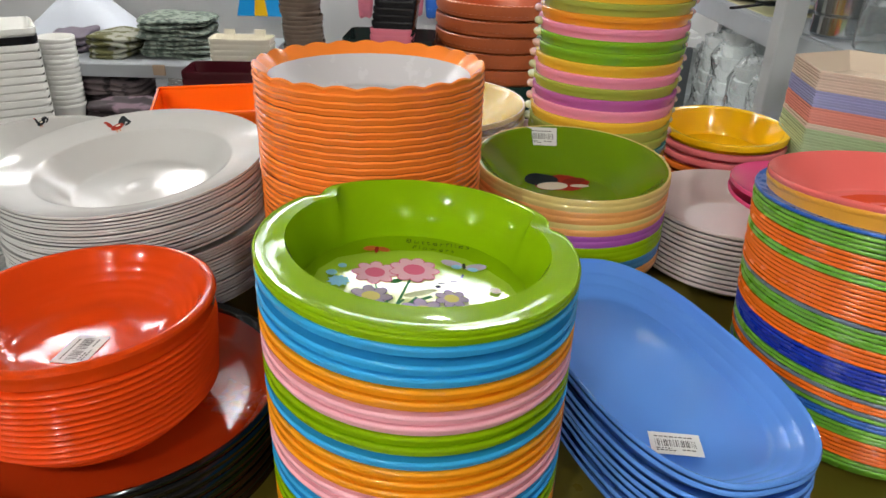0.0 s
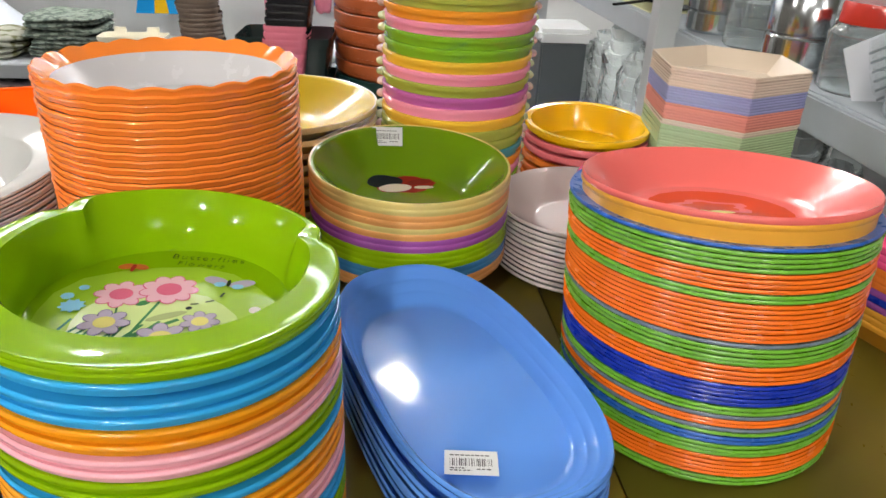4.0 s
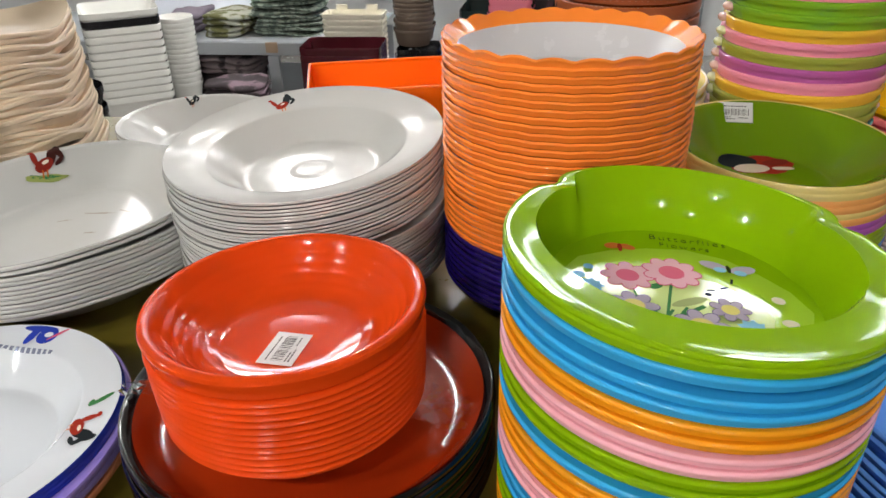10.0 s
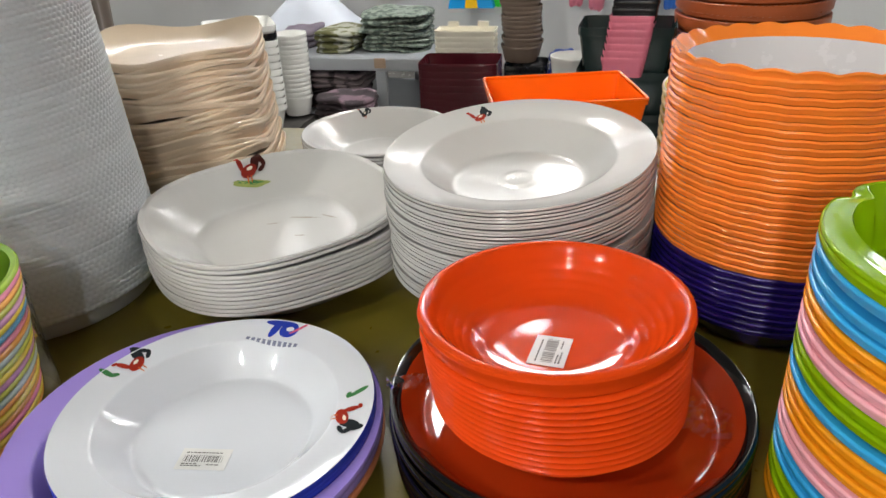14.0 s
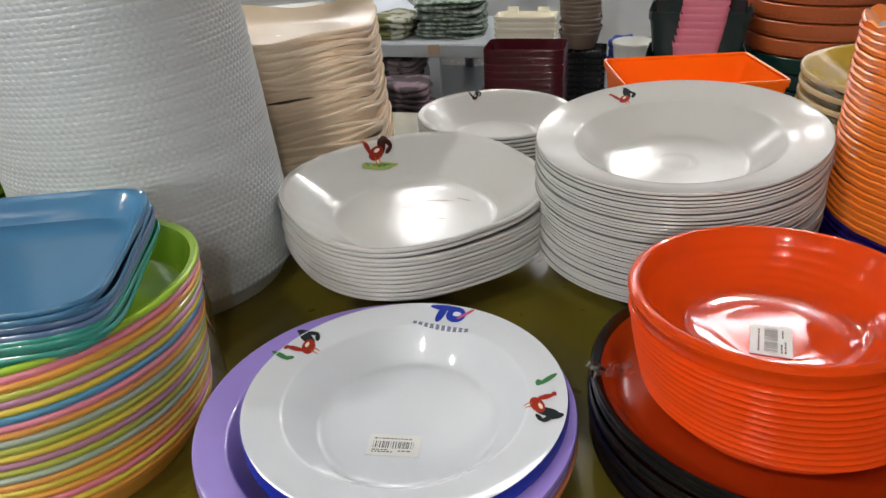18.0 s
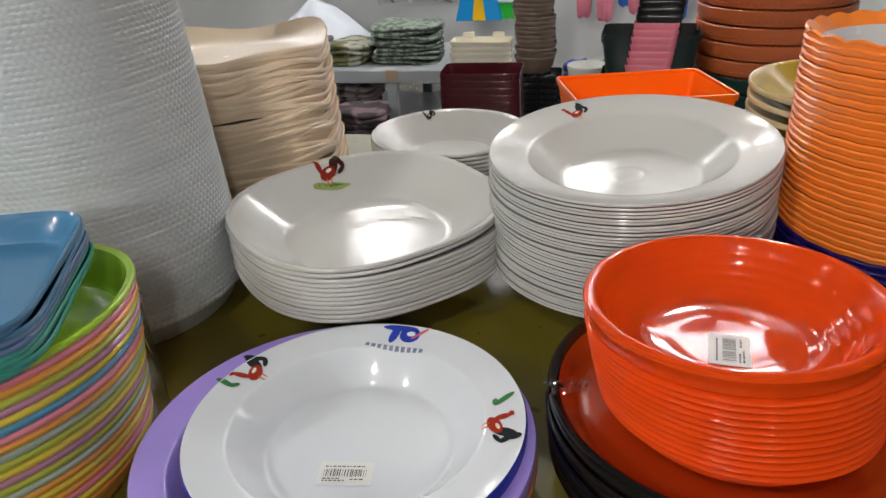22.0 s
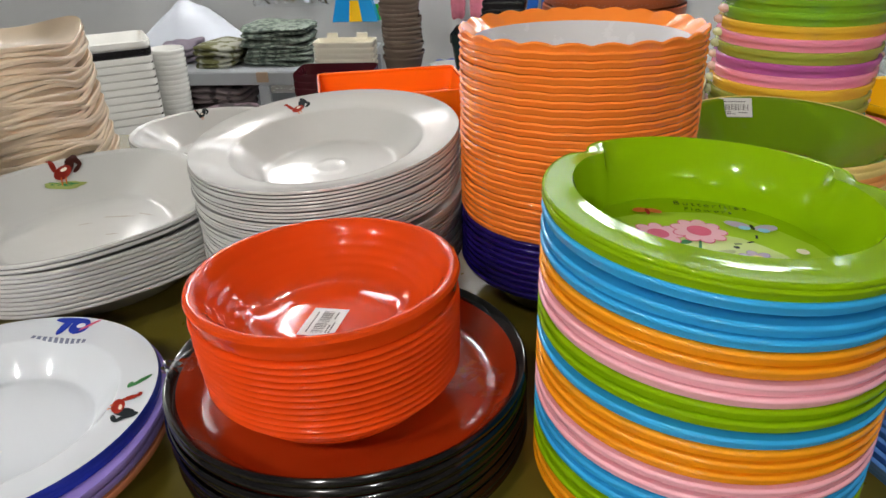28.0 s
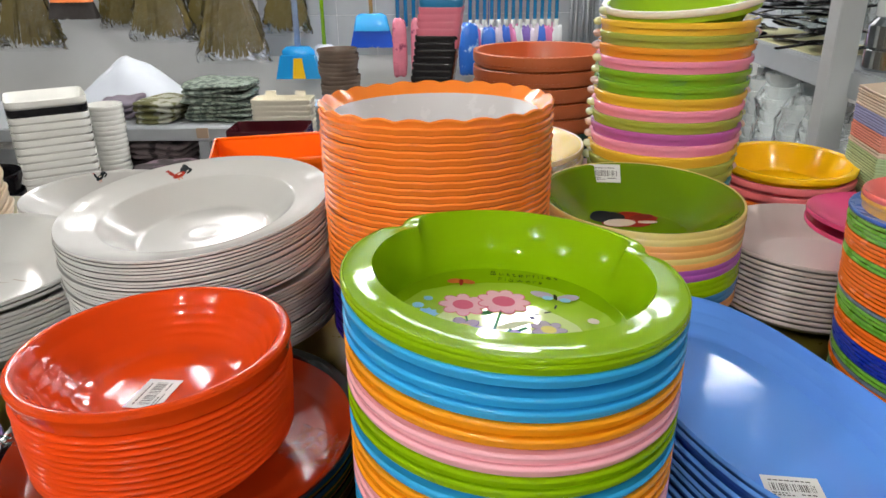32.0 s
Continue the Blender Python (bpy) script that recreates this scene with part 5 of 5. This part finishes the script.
INK_BROWN = mat("brown_print", "#3a1a16", 0.7, bump=0, spec=0.08)
INK_RUST = mat("rust_print", "#c86a28", 0.6, bump=0, spec=0.08)


def motif(plate, h, at, rot, scale, tail, body, ground, flip=1, tall=1.45):
    """A small printed motif of plain patches, drawn tall along the plate's radius."""
    p = [(tail, oval(0.24, 0.13, 0.27, 0.16, 1.15)), (tail, oval(0.17, 0.1, 0.4, 0.3, 1.9)), (tail, oval(0.13, 0.07, 0.5, 0.16, 2.4)), (tail, oval(0.14, 0.05, 0.46, 0.02, 0.5)), (body, oval(0.27, 0.13, 0.04, -0.04, 0.35)), (INK_CREAM, oval(0.1, 0.035, 0.08, 0.02, 0.3)),
         (body, oval(0.08, 0.17, -0.22, 0.1, 0.45)), (INK_RED, oval(0.08, 0.05, -0.32, 0.26, 0.2)), (INK_RUST, oval(0.02, 0.09, -0.02, -0.22)), (INK_RUST, oval(0.02, 0.08, 0.1, -0.2))]
    if ground:
        p.insert(0, (ground, oval(0.58, 0.075, 0.05, -0.3, 0.03, wob=0.1)))
        p.insert(1, (INK_GREEN, oval(0.4, 0.04, 0.0, -0.27, 0.0, wob=0.2)))
    for i, (ink, pts) in enumerate(p):
        printed(plate, "printed_patch", h, at, rot, scale, [(ink, [(x * flip, y * tall) for x, y in (pts if flip > 0 else pts[::-1])])], first=i)


def local(ob, x, y):
    v = ob.matrix_basis.inverted() @ Vector((x, y, ob.matrix_basis.translation.z))
    return v.x, v.y


en = enamels[0]
h_en = height_on(EN_PROF, EN_N)
motif(en, h_en, local(en, -0.564, 0.407), radians(69), 0.03, INK_DARK, INK_RED, None)
printed(en, "printed_leaf", h_en, local(en, -0.578, 0.392), radians(-20), 0.018, [(INK_GREEN, oval(0.5, 0.13)), (INK_GREEN, oval(0.2, 0.12, 0.42, 0.12, 0.8))])
motif(en, h_en, local(en, -0.379, 0.379), radians(-85), 0.031, INK_DARK, INK_RED, None, tall=1.15)
printed(en, "printed_leaf", h_en, local(en, -0.377, 0.405), radians(50), 0.017, [(INK_GREEN, oval(0.5, 0.13)), (INK_GREEN, oval(0.2, 0.12, -0.42, 0.12, 0.8))])
INK_SLATE = mat("slate_print", "#7c829a", 0.7, bump=0, spec=0.08)
# the maker's mark: plain bars and a swoosh
printed(en, "printed_mark", h_en, local(en, -0.467, 0.472), radians(-2), 0.029, [(INK_BLUE, oval(0.5, 0.13, -0.1, 0.22, 0.0)), (INK_BLUE, oval(0.12, 0.36, -0.2, -0.05, -0.1)), (INK_BLUE, oval(0.28, 0.32, 0.22, -0.02, 0.1)), (ENAMEL, oval(0.12, 0.1, 0.24, 0.02)), (INK_ROSE, oval(0.34, 0.05, 0.5, 0.08, 0.9))], "blue maker's mark of plain shapes")
printed(en, "printed_line", h_en, local(en, -0.470, 0.4555), radians(-4), 0.024, [(INK_SLATE, [(-0.95 + 0.2 * i, -0.07), (-0.82 + 0.2 * i, -0.07), (-0.82 + 0.2 * i, 0.07), (-0.95 + 0.2 * i, 0.07)]) for i in range(10)], "row of small blue bars")
x, y = local(en, -0.473, 0.344)
sticker(en, x, y, h_en(0) + 0.0005, 8, 0.036, 0.02)

sp = soups[0]
h_sp = height_on(SOUP_PROF, SOUP_N)
motif(sp, h_sp, local(sp, -0.349, 0.752), radians(29), 0.027, INK_DARK, INK_RED, None)
part("moulded_ring", lathe("moulded_ring", [(0, -0.0003), (0.009, -0.0003), (0.0125, 0.0001), (0.0145, 0.0002), (0.0165, -0.0001), (0.021, -0.0004), (0.021, -0.0008), (0, -0.0008)], 48, [WHITE], smooth=20), sp, "small moulded ring in the plate's centre", Matrix.Translation((0, 0, h_sp(0) + 0.0004)))
sq = squares[0]
h_sq0 = height_on(SQ_PROF, SQ_N)
motif(sq, lambda r: h_sq0(r / 1.0) + 0.0004, local(sq, -0.622, 0.731), radians(28), 0.036, INK_BROWN, INK_MAROON, INK_GRASS)
sm = smalls[0]
h_sm = height_on(SM_PROF, SM_N)
motif(sm, h_sm, local(sm, -0.562, 0.982), radians(31), 0.019, INK_DARK, INK_DARK, None)

rb = reds[0]
h_rb = height_on(RED_TOP, RED_TOP_N)
x, y = local(rb, -0.241, 0.405)
sticker(rb, x, y, h_rb(0) + 0.0006, 83, 0.034, 0.024)
ov = ovals[0]
x, y = local(ov, 0.164, 0.366)
sticker(ov, x, y, -0.0214, -6, 0.034, 0.021)
dp = deep[0]
h_dp = height_on(DEEP_PROF, DEEP_N)
x, y = local(dp, 0.122, 0.812)
slope = math.degrees(math.atan2(h_dp(0.094) - h_dp(0.086), 0.008))
sticker(dp, x, 0.0855, h_dp(0.089) + 0.0026, 0, 0.036, 0.022, tx=slope)
# worn print reduced to plain patches
for i, (ink, shape) in enumerate(((INK_RED, oval(0.66, 0.42, 0.1, 0.0, 0.1, wob=0.08)), (INK_DARK, oval(0.4, 0.3, -0.3, 0.16, 0.2)), (INK_CREAM, oval(0.36, 0.2, -0.12, -0.16, 0.1)), (INK_MAROON, oval(0.3, 0.14, 0.45, 0.12, 0.3)), (INK_CREAM, oval(0.22, 0.08, 0.5, -0.16)))):
    printed(dp, "printed_patch", h_dp, (-0.008, 0.03), 0.1, 0.05, [(ink, shape)], first=i)
rt = rects[0]
sticker(rt, 0.008, -0.008, -0.0174, -20, 0.036, 0.022)
cp = corals[0]
h_cp = height_on(CORAL_PROF, CORAL_N)
printed(cp, "printed_picture", h_cp, (0.0, 0.0), 0, 0.054, [(RED, oval(1.0, 0.95)), (CORAL, oval(0.55, 0.3, 0.1, -0.1, 0.1, wob=0.2)), (INK_LEMON, oval(0.3, 0.07, 0.1, 0.15, 0.1)), (RED, oval(0.38, 0.2, 0.1, -0.1, 0.1, wob=0.2))], "round red print with plain pale patches")

# flower picture in the top tray
ft = flower_trays[0]
h_ft = height_on(TRAY_PROF, TRAY_N)
floor_h = lambda r: h_ft(0)
FX, FY = -0.005, 0.008


def petals(x, y, s, outer, inner, n=7):
    out = []
    for i in range(n):
        a = 2 * math.pi * i / n
        out.append((INK_PLUM if outer == INK_LILAC else INK_ROSE, oval(0.47 * s, 0.35 * s, x + 0.72 * s * math.cos(a), y + 0.72 * s * math.sin(a), a, 12)))
    for i in range(n):
        a = 2 * math.pi * i / n
        out.append((outer, oval(0.42 * s, 0.3 * s, x + 0.72 * s * math.cos(a), y + 0.72 * s * math.sin(a), a, 12)))
    out.append((inner, oval(0.5 * s, 0.5 * s, x, y)))
    return out


def stem(x0, y0, x1, y1, w=0.012):
    dx, dy = y0 - y1, x1 - x0
    L = math.hypot(dx, dy)
    dx, dy = dx / L * w, dy / L * w
    return [(x0 - dx, y0 - dy), (x1 - dx, y1 - dy), (x1 + dx, y1 + dy), (x0 + dx, y0 + dy)]


INK_PLUM = mat("plum_print", "#77698c", 0.6, bump=0, spec=0.08)
INK_OLIVE = mat("olive_print", "#28340e", 0.7, bump=0, spec=0.08)
INK_LIME = mat("lime_print", "#a2c536", 0.08, bump=0, spec=0.5)
pic = [(INK_LIME, oval(0.92, 0.8, 0.06, -0.15, wob=0.03)), (INK_PALE, oval(0.62, 0.5, 0.06, -0.28, wob=0.03))]
pic += [(INK_GREEN, stem(-0.12, -0.6, 0.05, 0.2)), (INK_GREEN, stem(-0.2, -0.55, -0.3, 0.1, 0.008)), (INK_GREEN, stem(-0.08, -0.45, 0.22, -0.2, 0.02)), (INK_GRASS, oval(0.16, 0.045, 0.12, -0.16, 0.5)), (INK_GREEN, oval(0.06, 0.035, -0.1, 0.02, 0.6))]
for i in range(9):
    pic.append((INK_GREEN, stem(-0.62 + 0.07 * i, -0.5, -0.55 + 0.07 * i + 0.04 * (i % 3), -0.24 - 0.05 * (i % 2), 0.012)))
pic += petals(-0.3, 0.14, 0.18, INK_PINK, INK_ROSE, 8) + petals(0.05, 0.24, 0.2, INK_PINK, INK_ROSE, 9) + petals(-0.3, -0.29, 0.16, INK_LILAC, INK_LEMON) + petals(0.15, -0.47, 0.17, INK_LILAC, INK_LEMON) + petals(0.39, -0.24, 0.13, INK_LILAC, INK_LEMON)
pic += [(INK_MINT, oval(0.09, 0.09, -0.6, -0.08, wob=0.15, lobes=9)), (INK_MINT, oval(0.05, 0.05, -0.68, 0.06)), (INK_MINT, oval(0.04, 0.04, -0.6, 0.2)), (INK_MINT, oval(0.1, 0.1, 0.5, -0.46, wob=0.15, lobes=9)), (INK_CREAM, oval(0.05, 0.05, 0.78, -0.05)), (INK_CREAM, oval(0.06, 0.05, 0.78, -0.35))]
pic += [(INK_LILAC, oval(0.11, 0.06, 0.4, 0.4, -0.4)), (INK_LILAC, oval(0.11, 0.06, 0.62, 0.36, 0.4)), (INK_MINT, oval(0.05, 0.04, 0.44, 0.34)), (INK_MINT, oval(0.05, 0.04, 0.59, 0.31)), (INK_OLIVE, oval(0.018, 0.06, 0.51, 0.36))]
pic += [(INK_RUST, oval(0.07, 0.05, -0.38, 0.58, 0.4)), (INK_RUST, oval(0.07, 0.045, -0.26, 0.58, -0.4)), (INK_RED, oval(0.02, 0.07, -0.32, 0.56))]
pic += [(INK_DARK, stem(0.5, 0.2, 0.48, 0.13, 0.01)), (INK_DARK, stem(0.44, 0.07, 0.38, 0.04, 0.01)), (INK_DARK, stem(0.33, 0.01, 0.27, 0.0, 0.01)), (INK_DARK, oval(0.025, 0.025, 0.27, -0.06))]
printed(ft, "printed_picture", floor_h, (FX, FY), 0, 0.069, pic, "printed picture of flowers and butterflies")


def lettering(parent, text, size, m, name="printed_word"):
    cu = bpy.data.curves.new(name, "FONT")
    cu.body, cu.size, cu.align_x, cu.extrude = text, size, "CENTER", 0.0001
    cu.offset, cu.space_character = -0.00022, 1.25
    tmp = bpy.data.objects.new(name, cu)
    me = bpy.data.meshes.new_from_object(tmp)
    bpy.data.objects.remove(tmp)
    me.materials.clear()
    me.materials.append(INK_OLIVE)
    return part(name, me, parent, "dark printed words", m)


lettering(ft, "Butterflies", 0.0082, tilted(0.013, 0.0605, h_ft(0) + 0.0012, 0, 0, -4))
lettering(ft, "Flowers", 0.0072, tilted(0.01, 0.0525, h_ft(0) + 0.0012, 0, 0, -4))


# ---- worn marks, and bits of film added as glints ----
DUST = mat("grey_rub_mark", "#a49c92", 0.5, bump=0, spec=0.2)
for dx, dy, rx, ry, turn in ((0.018, 0.03, 0.016, 0.0016, 0.1), (0.045, 0.036, 0.01, 0.0013, -0.3), (-0.01, 0.012, 0.007, 0.001, 0.4), (0.03, -0.01, 0.006, 0.0012, 0.2)):
    printed(sq, "rub_mark", lambda r: h_sq0(0), (dx, dy), turn, 1.0, [(DUST, oval(rx, ry, wob=0.25))], "thin grey rub mark")


def film_glint(x, y, z, turn, seed, w=0.024, d=0.016, where="on the black plate's rim"):
    V, F = [], []
    nx, ny = 12, 8
    for i in range(nx + 1):
        for j in range(ny + 1):
            u, v = i / nx - 0.5, j / ny - 0.5
            V.append((w * u, d * v, 0.004 + 0.006 * noise.noise(Vector((u * 7, v * 7, seed))) + 0.003 * noise.noise(Vector((u * 19, v * 19, seed)))))
    F = [(i * (ny + 1) + j, (i + 1) * (ny + 1) + j, (i + 1) * (ny + 1) + j + 1, i * (ny + 1) + j + 1) for i in range(nx) for j in range(ny)]
    ob = new("film_glint", mesh_of("film_glint", V, F, FILM, smooth=0))
    ob.matrix_basis = tilted(x, y, z, 0, 0, turn)
    ob.visible_shadow = False
    tagged(ob, "crumpled clear film added as a glint " + where, "plastic film", "film scraps")


# these two pieces stand in for reflections of film edges on the plates
film_glint(-0.335, 0.394, 0.843, 20, 3, 0.03, 0.013)
film_glint(-0.136, 0.405, 0.828, -28, 9, 0.046, 0.036)


def film_sheet(z0, z1, r, a0, a1, seed, nv):
    V, nu = [], 48
    for i in range(nu + 1):
        a = radians(a0 + (a1 - a0) * i / nu)
        for j in range(nv + 1):
            v = j / nv
            k = r * (1 + 0.012 * noise.noise(Vector((a * 6, v * 3, seed))) + 0.008 * noise.noise(Vector((a * 17, v * 5, seed + 4))))
            V.append((k * math.cos(a), k * math.sin(a), z0 + (z1 - z0) * v))
    F = [(i * (nv + 1) + j, (i + 1) * (nv + 1) + j, (i + 1) * (nv + 1) + j + 1, i * (nv + 1) + j + 1) for i in range(nu) for j in range(nv)]
    return mesh_of("film_wrap", V, F, THINFILM, smooth=70)


def film_wrap(x, y, z0, z1, r, a0, a1, seed, label):
    """Crumpled clear film drawn round the side of a pile, its upper edge gathered."""
    ob = new("film_wrap")
    ob.location = (x, y, 0)
    sheet = part("film", film_sheet(z0, z1, r, a0, a1, seed, 20), ob)
    edge = part("gathered_edge", film_sheet(z1 - 0.006, z1 + 0.001, r * 1.008, a0, a1, seed + 7, 4), ob)
    sheet.visible_shadow = edge.visible_shadow = False
    tagged(ob, label, "plastic film", "film wraps")


THINFILM = clear_film("thin_clear_film", 1.35, 0.1, 22.0)
film_wrap(-0.724, 0.33, TABLE_Z + 0.001, 0.884, 0.1135, -170, 90, 2, "crumpled clear film round the striped basins")
